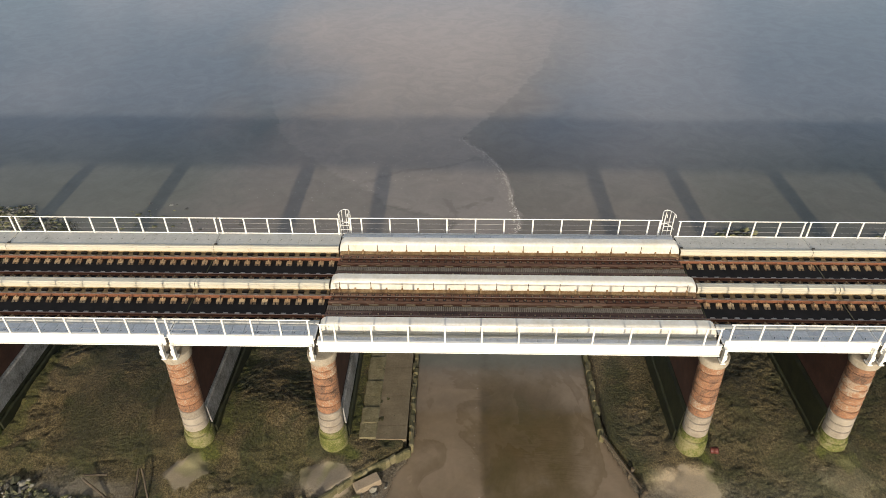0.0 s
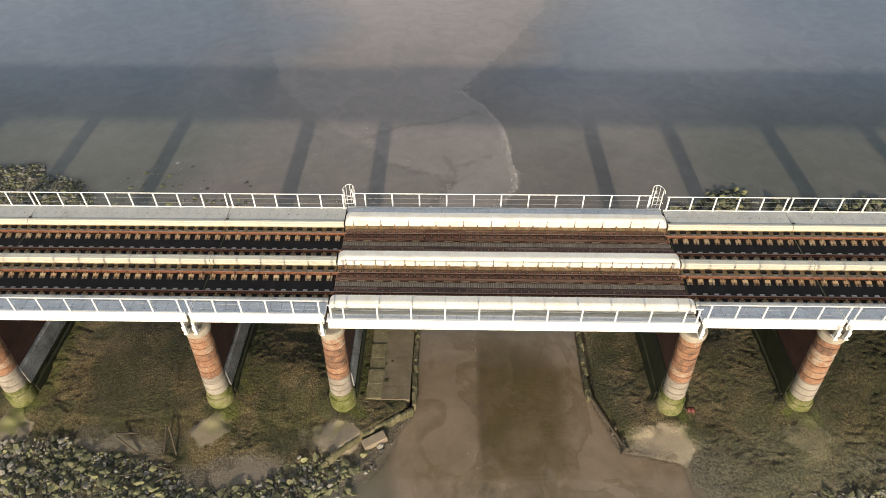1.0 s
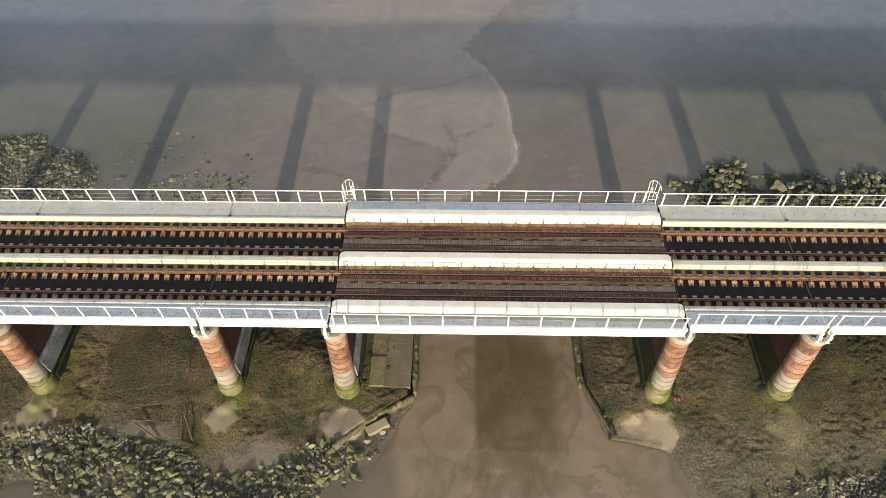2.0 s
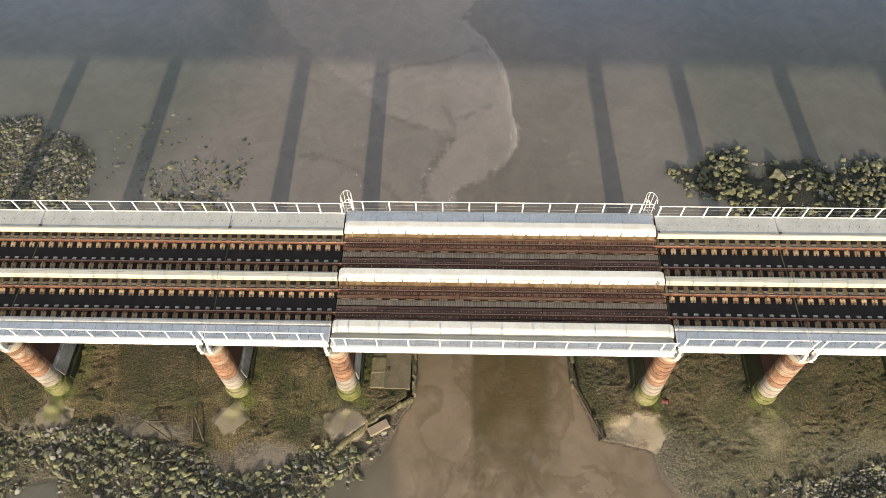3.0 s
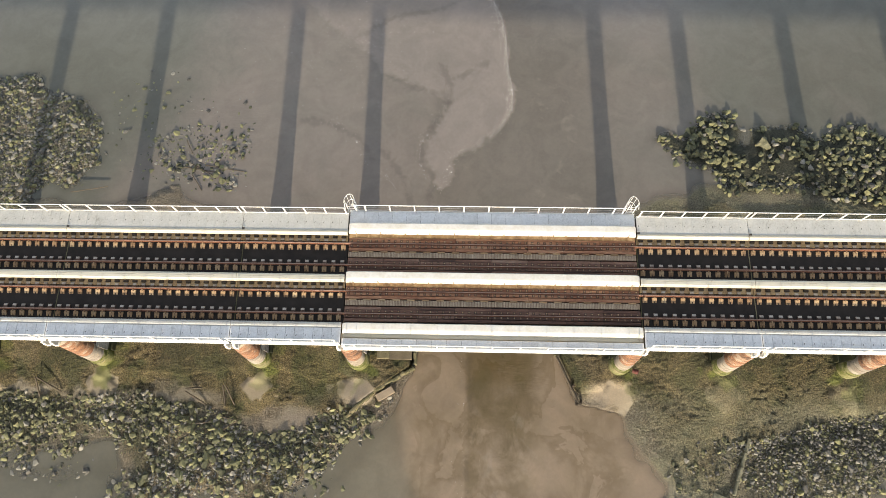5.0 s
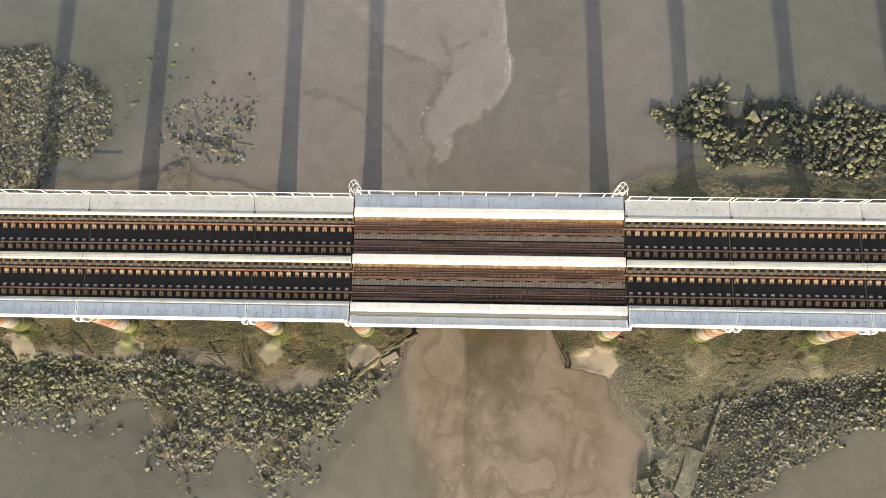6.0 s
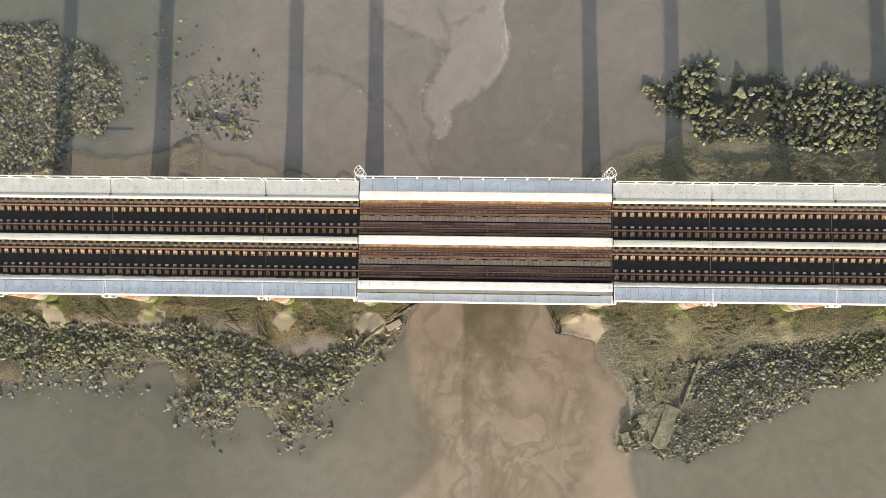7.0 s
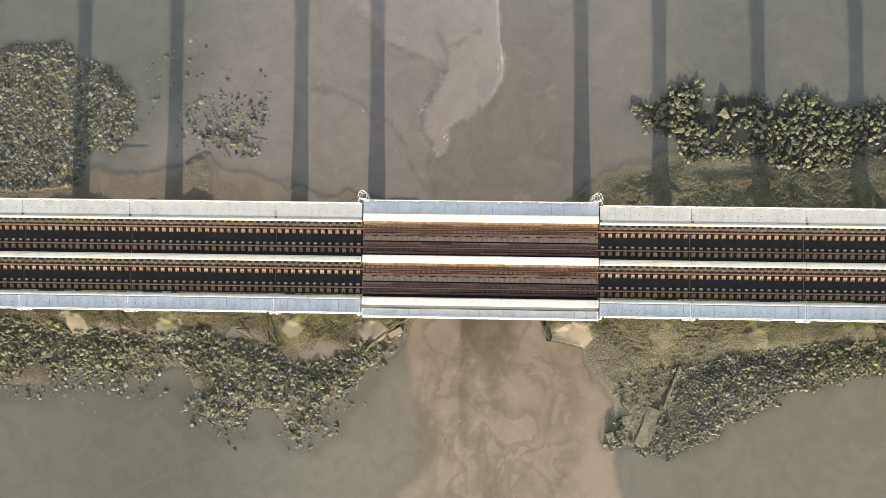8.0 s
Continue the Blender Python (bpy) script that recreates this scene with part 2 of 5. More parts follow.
# ---- plan of the banks (metres) ----
BANKS = [
    [(-140, -7), (-60, -8), (-43, -8.2), (-30, -8.6), (-19, -9.2), (-12.5, -9.0), (-9, -8.0), (-6.4, -5.2), (-6.2, 3), (-9, 4.6), (-19, 6.2), (-26.5, 9.0), (-33, 7.5), (-60, 8), (-140, 8)],
    [(4.6, -3.6), (5.9, -7.1), (9.2, -7.6), (10.4, -9.8), (12.4, -12.4), (11.6, -16.2), (15.8, -16.6), (18.2, -11), (22, -8.8), (36, -7.6), (140, -6), (140, 8.5), (50, 9), (36, 10),
     (24, 9.8), (16, 9.8), (11.5, 7.6), (7.5, 4.2), (4.7, 3)],
]
ROCKS = [  # outline, rocks per square metre, mean size
    ([(-62, -13), (-43, -12.7), (-41, -13.0), (-40, -12.3), (-38, -11.6), (-35.6, -11.6), (-34.7, -12.5), (-32.5, -12.5), (-31, -12.1), (-30.2, -11.4), (-28.5, -11.2), (-27.7, -12.7), (-26.8, -15.2), (-24.8, -15.8),
      (-22.2, -16), (-21.5, -14.3), (-19.5, -14.6), (-18.1, -17), (-15.9, -17), (-14.7, -15.9), (-14.2, -13.8), (-13, -13), (-11.8, -11.5), (-10.8, -9.9), (-9.1, -8.2), (-10.8, -7.6), (-13.2, -8.4),
      (-14.5, -9.3), (-15.6, -9.7), (-17.8, -9.8), (-19.6, -8.4), (-22.1, -7.9), (-24.7, -7.6), (-26.7, -6.7), (-30.7, -7.5), (-34.3, -7.5), (-36.8, -6.9), (-38.9, -7.1), (-40.5, -6.2), (-62, -5)], 62, 0.19),
    ([(18.1, -9.6), (21, -8.8), (24.9, -7.8), (29.2, -7.3), (33.9, -6.8), (60, -6.4), (60, -10), (33.8, -10.1), (31, -11.8), (28.6, -11.6), (27.2, -12.2), (26.9, -13), (25.2, -14.2), (22.4, -14.7),
      (21.4, -16), (19.4, -16.9), (16.9, -17.9), (15.4, -17.3), (16.3, -14.1), (17.4, -11)], 96, 0.15),
    ([(15.6, -9.6), (17.3, -9.6), (16.1, -12.9), (13.9, -13.4), (12.9, -12.7), (14, -11.3)], 26, 0.2),
    ([(-62, 16), (-48, 20.5), (-45, 20.8), (-42.9, 20.3), (-40.6, 20.9), (-39.9, 19.2), (-38.6, 18.6), (-38.0, 19.4), (-36.6, 18.6), (-35.4, 18.2), (-34.6, 16.6), (-33.6, 15.2), (-34.0, 13.4), (-33.2, 12.0), (-34.4, 11.2),
      (-34.7, 9.8), (-36.0, 9.4), (-37.4, 10.4), (-38.5, 9.2), (-38.7, 7.0), (-41.0, 6.4), (-44.1, 6.2), (-62, 6)], 78, 0.155),
    ([(-28.2, 14.4), (-28.5, 12.2), (-26.3, 11.4), (-24.5, 10.2), (-22.2, 11.3), (-21.9, 13.6), (-23.6, 13.4), (-25.4, 14.6)], 80, 0.165),
    ([(13.1, 14.6), (14.4, 13.2), (15.2, 12.6), (17.2, 11.4), (18.8, 9.9), (20.6, 10.2), (24.6, 10), (28.6, 8.8), (33.5, 9.2), (34.2, 10.2), (50, 10), (50, 14.5), (36.7, 15.5), (32.8, 14.8), (30.4, 16.5), (28.2, 16.1),
      (26.7, 15.1), (24.6, 16.5), (21.5, 15.6), (20.6, 14.6), (19.6, 16.8), (18.7, 17.5), (17.4, 17.2), (15.6, 15), (14.4, 15.5)], 15, 0.37),
    ([(11.0, -16.1), (11.8, -14.4), (13.9, -13.9), (14.0, -15.4), (15.2, -16.9), (12.5, -17.4)], 26, 0.26),
    ([(-7.4, -6.3), (-9.0, -7.2), (-11.2, -9.0), (-10.6, -9.9), (-9.0, -9.2), (-7.3, -7.4)], 20, 0.2),
    ([(-34.4, 19.0), (-30.8, 19.9), (-28.2, 19.9), (-22.3, 19.0), (-20.2, 15.7), (-22.2, 13.6), (-25.4, 14.4), (-28.4, 14.4), (-28.8, 11.8), (-32.2, 12.0), (-32.6, 15.0)], 9, 0.19),
    ([(-41, -12), (-36, -10.6), (-30, -9.8), (-26, -12), (-22, -13), (-17, -14.5), (-14.2, -16.5), (-14.8, -18.4), (-22, -18.1), (-28, -16.4), (-34, -14.2), (-41, -14)], 6, 0.2),
]


HOLLOWS = [(-33.0, -10.8, 1.5, 1.2, 0.17, 0.7), (-29.3, -11.0, 1.9, 1.4, 0.10, 0.85), (-20.4, -15.3, 1.3, 1.5, 0.06, 0.75), (27.3, -9.6, 1.1, 0.7, 0.12, 0.4), (-24.0, -10.6, 1.3, 0.9, 0.04, 0.45),
           (23.0, -12.2, 1.6, 1.0, 0.04, 0.35)]      # x, y, half width, half depth, sunk by, share of stones missing
AWASH = (4, 8, 9)      # patches whose stones lie in shallow water


def signed(poly, X, Y):
    """Signed distance to an outline, positive inside."""
    d = np.full(X.shape, 1e9)
    inside = np.zeros(X.shape, bool)
    for (ax, ay), (bx, by) in zip(poly, poly[1:] + poly[:1]):
        ex, ey = bx - ax, by - ay
        t = np.clip(((X - ax) * ex + (Y - ay) * ey) / (ex * ex + ey * ey), 0, 1)
        d = np.minimum(d, np.hypot(X - ax - t * ex, Y - ay - t * ey))
        if ey:
            cross = ((ay > Y) != (by > Y)) & (X < ex * (Y - ay) / ey + ax)
            inside ^= cross
    return np.where(inside, d, -d)


def value_noise(X, Y, size, seed):
    """Smooth noise in -1..1 with features of that size."""
    rs = np.random.RandomState(seed)
    g = rs.rand(256, 256) * 2 - 1
    u, v = X / size, Y / size
    i, j = np.floor(u).astype(int), np.floor(v).astype(int)
    fu, fv = u - i, v - j
    fu, fv = fu * fu * (3 - 2 * fu), fv * fv * (3 - 2 * fv)
    i, j, i1, j1 = i % 256, j % 256, (i + 1) % 256, (j + 1) % 256
    return (g[i, j] * (1 - fu) + g[i1, j] * fu) * (1 - fv) + (g[i, j1] * (1 - fu) + g[i1, j1] * fu) * fv


def step(a, b, v):
    t = np.clip((v - a) / (b - a), 0, 1)
    return t * t * (3 - 2 * t)


PIER_AXIS = {-10.48: -10.36, 8.83: 8.90}
PIERS = [-56.75, -47.7, -38.65, -29.69, -17.66, -10.48, 8.83, 16.19, 25.33, 34.4, 43.45, 52.5]


def height(X, Y, rough=True):
    """Height of the river bed and banks above the water line."""
    wob = value_noise(X, Y, 3.1, 1) * 0.7 + value_noise(X, Y, 1.1, 2) * 0.35
    sd = np.maximum(signed(BANKS[0], X, Y), signed(BANKS[1], X, Y))
    s = sd + wob * np.maximum(np.clip(np.abs(sd), 0.15, 1), 0.85 * step(4, 6, Y))
    s = np.where(s < 0, s * (1 + 6 * step(-7.2, -6.6, X) * step(9.6, 8.0, X) * step(-9.5, -7.8, Y) * step(4.5, 3, Y)), s)
    z = -1.1 + 1.12 * step(-5.0, 0.0, s) + 0.28 * step(-0.1, 2.5, s) + 0.75 * step(2.2, 7.5, s)
    # silt heaped in front of and behind the piers
    smooth = np.zeros(X.shape)
    for px in PIERS:
        for py, a in ((-6.5, 0.22), (-4.7, 0.26), (6.2, 0.2)):
            m = np.exp(-(((X - px + wob * 0.75) / 1.2) ** 2 + ((Y - py + wob * 0.55) / 1.15) ** 2) ** 3)
            z += a * m * step(-2, 1, sd)
            smooth = np.maximum(smooth, m)
    # stony shoals
    for pi, (poly, dens, size) in enumerate(ROCKS):
        sp = signed(poly, X, Y) + wob * 0.6
        bare = 0.12 if pi in AWASH else 0.0
        z = np.maximum(z, -0.95 + (0.86 - bare) * step(-3.2 - 1.6 * (pi == 0), 0.4 - 1.2 * (pi == 0), sp) + (0.0 if pi in AWASH else 0.26) * step(0.0, 1.6, sp))
    # shallow silty hollows among the stones
    for cx, cy, rx, ry, d, bare in HOLLOWS:
        m = np.exp(-(((X - cx + wob * 0.9) / rx) ** 2 + ((Y - cy - wob * 0.6) / ry) ** 2) ** 2)
        z -= d * m
        smooth = np.maximum(smooth, m)
    m = np.exp(-(((X + 15.0 + wob * 0.9) / 2.0) ** 2 + ((Y + 8.9 - wob * 0.5) / 1.2) ** 2) ** 2)
    z = z * (1 - m) + 0.06 * m
    smooth = np.maximum(smooth, m)
    # banks held up by the edging along the channel
    left = np.minimum(-6.35 - X, (Y + 4.7 - 0.76 * (X + 6.3)) * 0.8)
    z = np.maximum(z, -0.5 + 1.12 * step(0.0, 0.3, left) * (X > -11.5) * step(3.8, 2.6, Y) - 0.5 * step(-10, -11.5, X))
    right = np.minimum(X - 4.45, (X - 4.4 + (Y + 3.7) * 0.4545) * 0.9)
    z = np.maximum(z, -0.5 + 1.06 * step(0.0, 0.3, right) * (X < 9) * step(-7.4, -5.6, Y) * step(3.8, 2.6, Y) - 0.5 * step(7, 9, X))
    if rough:
        # crumbly mud: rounded clods at three sizes, turned against one another
        def clods(size, turn, seed):
            c, q = math.cos(turn), math.sin(turn)
            return np.abs(value_noise(c * X - q * Y, q * X + c * Y, size, seed))
        patch = (0.55 + 0.45 * step(-0.4, 0.4, value_noise(X, Y, 2.3, 6))) * (1 - 0.45 * step(-25.9, -25.5, X) * step(-18.6, -19.2, X)) * (1 - 0.25 * step(8, 11, X))
        east = step(8, 11, X) * step(5, 3, Y)
        lump = (clods(0.55, 0.4, 3) - 0.4) * 0.045 + (clods(0.34, 1.1, 4) - 0.4) * 0.08 + (clods(0.22, 2.0, 5) - 0.4) * 0.12
        lump = 0.65 * lump + value_noise(X, Y, 0.16, 21) * 0.055 + value_noise(X + 0.4 * Y, Y - 0.4 * X, 0.29, 22) * 0.060
        lump += (clods(1.1, 0.8, 14) - 0.4) * 0.05 * (0.35 + 0.65 * east)
        gravel = np.maximum(step(-16.9, -16.5, X) * step(-8.6, -9.0, X), step(4.4, 4.6, X) * step(8.4, 8.0, X)) * step(-5.6, -4.8, Y) * step(5, 4, Y)
        lump = (0.76 + 0.2 * east) * lump * (1 - gravel) + gravel * 0.75 * (value_noise(X, Y, 0.15, 21) * 0.055 + value_noise(X + 0.4 * Y, Y - 0.4 * X, 0.24, 22) * 0.035)
        z += lump * patch * (1 - smooth) * step(-0.6, 1.4, sd) + value_noise(X, Y, 2.2, 7) * 0.05 * step(-0.5, 1, sd)
        z -= np.maximum(z + 0.02 - 0.035 * value_noise(X, Y, 1.3, 24), 0) * 0.88 * step(2.6, 5.2, Y) * step(-11, -15, X) * (signed(ROCKS[3][0], X, Y) < 0)
        # pale heaped silt west of the buried timbers, flat mud east of them
        heap = step(-25.9, -26.3, X) * step(-29.0, -28.2, X) * step(-6.6, -5.6, Y)
        z += heap * (0.10 + 0.12 * clods(0.8, 0.3, 15)) - 0.07 * step(-26.0, -25.7, X) * step(-18.9, -19.6, X) * step(-5.0, -4.2, Y) * (Y < 4)
        # crumbled lip where the flat mud breaks off to the wet strand
        lip = Y + 5.3 + 0.45 * value_noise(X, Y, 2.6, 16) + 0.25 * value_noise(X, Y, 0.7, 17)
        z -= 0.10 * step(0.15, -0.25, lip) * step(-30, -28, X) * step(-10.5, -11.5, X) * step(1.0, 2.5, sd) * (1 - smooth)
        z += 0.05 * np.exp(-(lip / 0.3) ** 2) * step(-30, -28, X) * step(-10.5, -11.5, X) * (1 - smooth)
        # low ridges along buried timbers
        for rx in (-26.2, -14.1, -20.9, 12.6, 20.4):
            z += 0.09 * np.exp(-((X - rx - 0.25 * value_noise(X * 0 + rx, Y, 1.7, 10)) / 0.16) ** 2) * step(-6, -5, Y) * step(1.0, 2.4, sd)
        # cracks and little channels
        crack = np.abs(value_noise(X, Y, 3.4, 8) + 0.45 * value_noise(X, Y, 0.8, 9) + 0.30 * value_noise(X, Y, 0.33, 19)) + 0.10 * step(0.1, -0.3, value_noise(X, Y, 4.1, 20))
        z -= (0.05 + 0.05 * east) * step(0.07, 0.0, crack) * step(1, 3, sd) * (1 - smooth)
    return z


def sheet(name, xs, ys, z, material, kind="structure", label="", category="", attrs=()):
    nx, ny = len(xs), len(ys)
    X, Y = np.meshgrid(xs, ys)
    co = np.stack([X, Y, z], -1).reshape(-1, 3)
    k = (np.arange(ny - 1)[:, None] * nx + np.arange(nx - 1)[None, :]).reshape(-1)
    faces = np.stack([k, k + 1, k + nx + 1, k + nx], -1)
    me = bpy.data.meshes.new(name)
    me.vertices.add(len(co))
    me.vertices.foreach_set("co", co.ravel())
    me.loops.add(faces.size)
    me.loops.foreach_set("vertex_index", faces.ravel())
    me.polygons.add(len(faces))
    me.polygons.foreach_set("loop_start", np.arange(0, faces.size, 4))
    me.polygons.foreach_set("use_smooth", np.ones(len(faces), bool))
    for an, av in attrs:
        a = me.attributes.new(an, "FLOAT", "POINT")
        a.data.foreach_set("value", av.ravel())
    me.update(calc_edges=True)
    me.materials.append(material)
    return tagged(new(name, me), label, category, "", kind)


def ease(lo, hi, a, b, fine, far):
    """Coordinates: fine steps from lo to hi, growing steps out to a and b."""
    mid = list(np.arange(lo, hi, fine))
    out, d, p = [], fine, hi
    while p < b:
        out.append(p)
        d = min(d * 1.25, far)
        p += d
    pre, d, p = [], fine, lo
    while p > a:
        d = min(d * 1.25, far)
        p -= d
        pre.append(p)
    return np.array(pre[::-1] + mid + out + [b])


def mud_material():
    m = mat("bank_mud", [(0.34, (0.047, 0.034, 0.012)), (0.45, (0.118, 0.086, 0.034)), (0.55, (0.196, 0.148, 0.063)), (0.66, (0.31, 0.24, 0.122))], 1.3, 13, 0.8, bump=0.9, dist=0.10, mix=0.66)
    n, l = m.node_tree.nodes, m.node_tree.links
    b = n["Principled BSDF"]
    base = b.inputs["Base Color"].links[0].from_socket
    # olive weed film where the mud is lumpy, bare silt where it is smooth
    at = n.new("ShaderNodeAttribute")
    at.attribute_name = "silt"
    geo = n.new("ShaderNodeNewGeometry")
    nz = n.new("ShaderNodeTexNoise")
    nz.inputs["Scale"].default_value, nz.inputs["Detail"].default_value = 0.55, 9
    l.new(geo.outputs["Position"], nz.inputs["Vector"])
    rp = n.new("ShaderNodeValToRGB")
    rp.color_ramp.elements[0].position, rp.color_ramp.elements[1].position = 0.46, 0.58
    l.new(nz.outputs["Fac"], rp.inputs[0])
    a = n.new("ShaderNodeMix")
    a.data_type = "RGBA"
    l.new(rp.outputs[0], a.inputs[0])
    l.new(base, a.inputs[6])
    a.inputs[7].default_value = (0.072, 0.070, 0.020, 1)
    c = n.new("ShaderNodeMix")
    c.data_type = "RGBA"
    l.new(at.outputs["Fac"], c.inputs[0])
    l.new(a.outputs[2], c.inputs[6])
    c.inputs[7].default_value = (0.305, 0.246, 0.172, 1)
    last = c.outputs[2]
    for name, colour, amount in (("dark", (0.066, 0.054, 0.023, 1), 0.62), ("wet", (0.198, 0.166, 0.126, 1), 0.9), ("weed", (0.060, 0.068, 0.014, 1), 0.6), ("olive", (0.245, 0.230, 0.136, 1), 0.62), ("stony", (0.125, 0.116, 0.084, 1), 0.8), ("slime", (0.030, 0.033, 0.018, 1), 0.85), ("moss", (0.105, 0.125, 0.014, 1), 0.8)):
        at2 = n.new("ShaderNodeAttribute")
        at2.attribute_name = name
        k = n.new("ShaderNodeMath")
        k.operation = "MULTIPLY"
        k.inputs[1].default_value = amount
        l.new(at2.outputs["Fac"], k.inputs[0])
        d = n.new("ShaderNodeMix")
        d.data_type = "RGBA"
        l.new(k.outputs[0], d.inputs[0])
        l.new(last, d.inputs[6])
        d.inputs[7].default_value = colour
        last = d.outputs[2]
    # pale and dark crumbs, fewer on smooth silt
    fleckle = n.new("ShaderNodeTexNoise")
    fleckle.inputs["Scale"].default_value, fleckle.inputs["Detail"].default_value, fleckle.inputs["Roughness"].default_value = 8.0, 4, 0.75
    l.new(geo.outputs["Position"], fleckle.inputs["Vector"])
    span = n.new("ShaderNodeMapRange")
    for key, v in (("From Min", 0.36), ("From Max", 0.66), ("To Min", 0.42), ("To Max", 1.75)):
        span.inputs[key].default_value = v
    l.new(fleckle.outputs["Fac"], span.inputs["Value"])
    less = n.new("ShaderNodeMath")
    less.operation = "MULTIPLY_ADD"
    less.inputs[1].default_value, less.inputs[2].default_value = -0.8, 0.85
    l.new(at.outputs["Fac"], less.inputs[0])
    tint = n.new("ShaderNodeMix")
    tint.data_type, tint.blend_type = "RGBA", "MULTIPLY"
    l.new(less.outputs[0], tint.inputs[0])
    l.new(last, tint.inputs[6])
    l.new(span.outputs[0], tint.inputs[7])
    l.new(tint.outputs[2], b.inputs["Base Color"])
    # crumbs finer than the mesh
    crumb = n.new("ShaderNodeTexNoise")
    crumb.inputs["Scale"].default_value, crumb.inputs["Detail"].default_value, crumb.inputs["Roughness"].default_value = 6.5, 6, 0.78
    l.new(geo.outputs["Position"], crumb.inputs["Vector"])
    bump = b.inputs["Normal"].links[0].from_node
    l.new(crumb.outputs["Fac"], bump.inputs["Height"])
    bump.inputs["Distance"].default_value = 0.48
    # bare silt and wet flats are smooth
    sm = n.new("ShaderNodeMath")
    sm.operation = "MULTIPLY_ADD"
    sm.inputs[1].default_value, sm.inputs[2].default_value = -0.85, 1.0
    l.new(at.outputs["Fac"], sm.inputs[0])
    l.new(sm.outputs[0], b.inputs["Normal"].links[0].from_node.inputs["Strength"])
    return m


def water_material():
    """Silty opaque water with drifting plumes; near the edges the bed shows through by its depth."""
    m = bpy.data.materials.new("silty_river_water")
    m.use_nodes = True
    n, l = m.node_tree.nodes, m.node_tree.links
    b = n["Principled BSDF"]
    geo = n.new("ShaderNodeNewGeometry")

    def attr(name):
        a = n.new("ShaderNodeAttribute")
        a.attribute_name = name
        return a.outputs["Fac"]

    def noise_tex(scale, detail=6, distort=0.0, rough=0.55, stretch=(1, 1, 1), turn=0.0):
        mp = n.new("ShaderNodeMapping")
        mp.inputs["Scale"].default_value, mp.inputs["Rotation"].default_value = stretch, (0, 0, turn)
        l.new(geo.outputs["Position"], mp.inputs["Vector"])
        t = n.new("ShaderNodeTexNoise")
        t.inputs["Scale"].default_value, t.inputs["Detail"].default_value = scale, detail
        t.inputs["Distortion"].default_value, t.inputs["Roughness"].default_value = distort, rough
        l.new(mp.outputs[0], t.inputs["Vector"])
        return t.outputs["Fac"]

    def math_(op, a, c, d=None):
        k = n.new("ShaderNodeMath")
        k.operation = op
        for i, v in enumerate((a, c, d)):
            if v is None:
                continue
            if isinstance(v, (int, float)):
                k.inputs[i].default_value = v
            else:
                l.new(v, k.inputs[i])
        return k.outputs[0]

    def ramp(value, lo, hi, to_lo=0.0, to_hi=1.0):
        r = n.new("ShaderNodeMapRange")
        r.interpolation_type = "SMOOTHSTEP"
        for key, v in (("From Min", lo), ("From Max", hi), ("To Min", to_lo), ("To Max", to_hi)):
            r.inputs[key].default_value = v
        l.new(value, r.inputs["Value"])
        return r.outputs[0]

    def blend(fac, a, c, mode="MIX"):
        k = n.new("ShaderNodeMix")
        k.data_type, k.blend_type = "RGBA", mode
        for i, v in ((0, fac), (6, a), (7, c)):
            if isinstance(v, tuple):
                k.inputs[i].default_value = (*v, 1)
            elif isinstance(v, float):
                k.inputs[i].default_value = v
            else:
                l.new(v, k.inputs[i])
        return k.outputs[2]

    broad = noise_tex(0.16, 7, 1.4)
    curl = noise_tex(0.6, 7, 0.9, 0.6)
    silt = math_("ADD", attr("silt"), math_("MULTIPLY_ADD", broad, 0.5, -0.25))
    tone = ramp(silt, 0.15, 0.85)
    upstream = blend(tone, (0.150, 0.146, 0.117), (0.226, 0.189, 0.160))
    channel = blend(tone, (0.104, 0.074, 0.034), (0.272, 0.209, 0.147))
    col = blend(attr("brown"), upstream, channel)
    # paler silt plume with a frayed edge, darker water beside it
    edge = math_("ADD", attr("plume"), math_("MULTIPLY_ADD", curl, 2.2, -1.1))
    col = blend(math_("MULTIPLY", ramp(edge, 0.1, -0.25), attr("beside")), col, (0.150, 0.130, 0.105))
    col = blend(math_("MULTIPLY", ramp(edge, -0.12, 0.30), attr("plume_mask")), col, (0.272, 0.231, 0.198))
    # tan flood in the channel against the still olive water
    flood = math_("ADD", attr("flood"), math_("MULTIPLY_ADD", curl, 2.8, -1.4))
    col = blend(math_("MULTIPLY", ramp(flood, 1.6, -2.4), attr("still")), col, (0.160, 0.143, 0.102))
    # clouds of stirred silt, and thin dark seams where currents meet
    puff = noise_tex(0.45, 7, 0.55, 0.6, (1.0, 0.75, 1), 0.4)
    col = blend(math_("MULTIPLY", ramp(puff, 0.36, 0.62), attr("billow")), col, (0.108, 0.084, 0.042))
    roll = noise_tex(0.30, 8, 0.6, 0.55, (1.0, 0.8, 1), 1.1)
    col = blend(math_("MULTIPLY", math_("MULTIPLY", ramp(roll, 0.485, 0.505), ramp(roll, 0.62, 0.505)), attr("roll")), col, (0.150, 0.112, 0.066))
    seam = math_("ADD", attr("seam"), math_("MULTIPLY_ADD", noise_tex(0.8, 6, 0.8, 0.62), 2.0, -1.0))
    col = blend(math_("MULTIPLY", ramp(seam, 0.45, 0.0), 0.26), col, (0.075, 0.064, 0.050))
    wisp = noise_tex(0.5, 4, 0.9, 0.5)
    col = blend(math_("MULTIPLY", ramp(wisp, 0.56, 0.70), attr("wisp")), col, (0.275, 0.235, 0.195))
    col = blend(attr("upper"), col, (0.335, 0.272, 0.232))
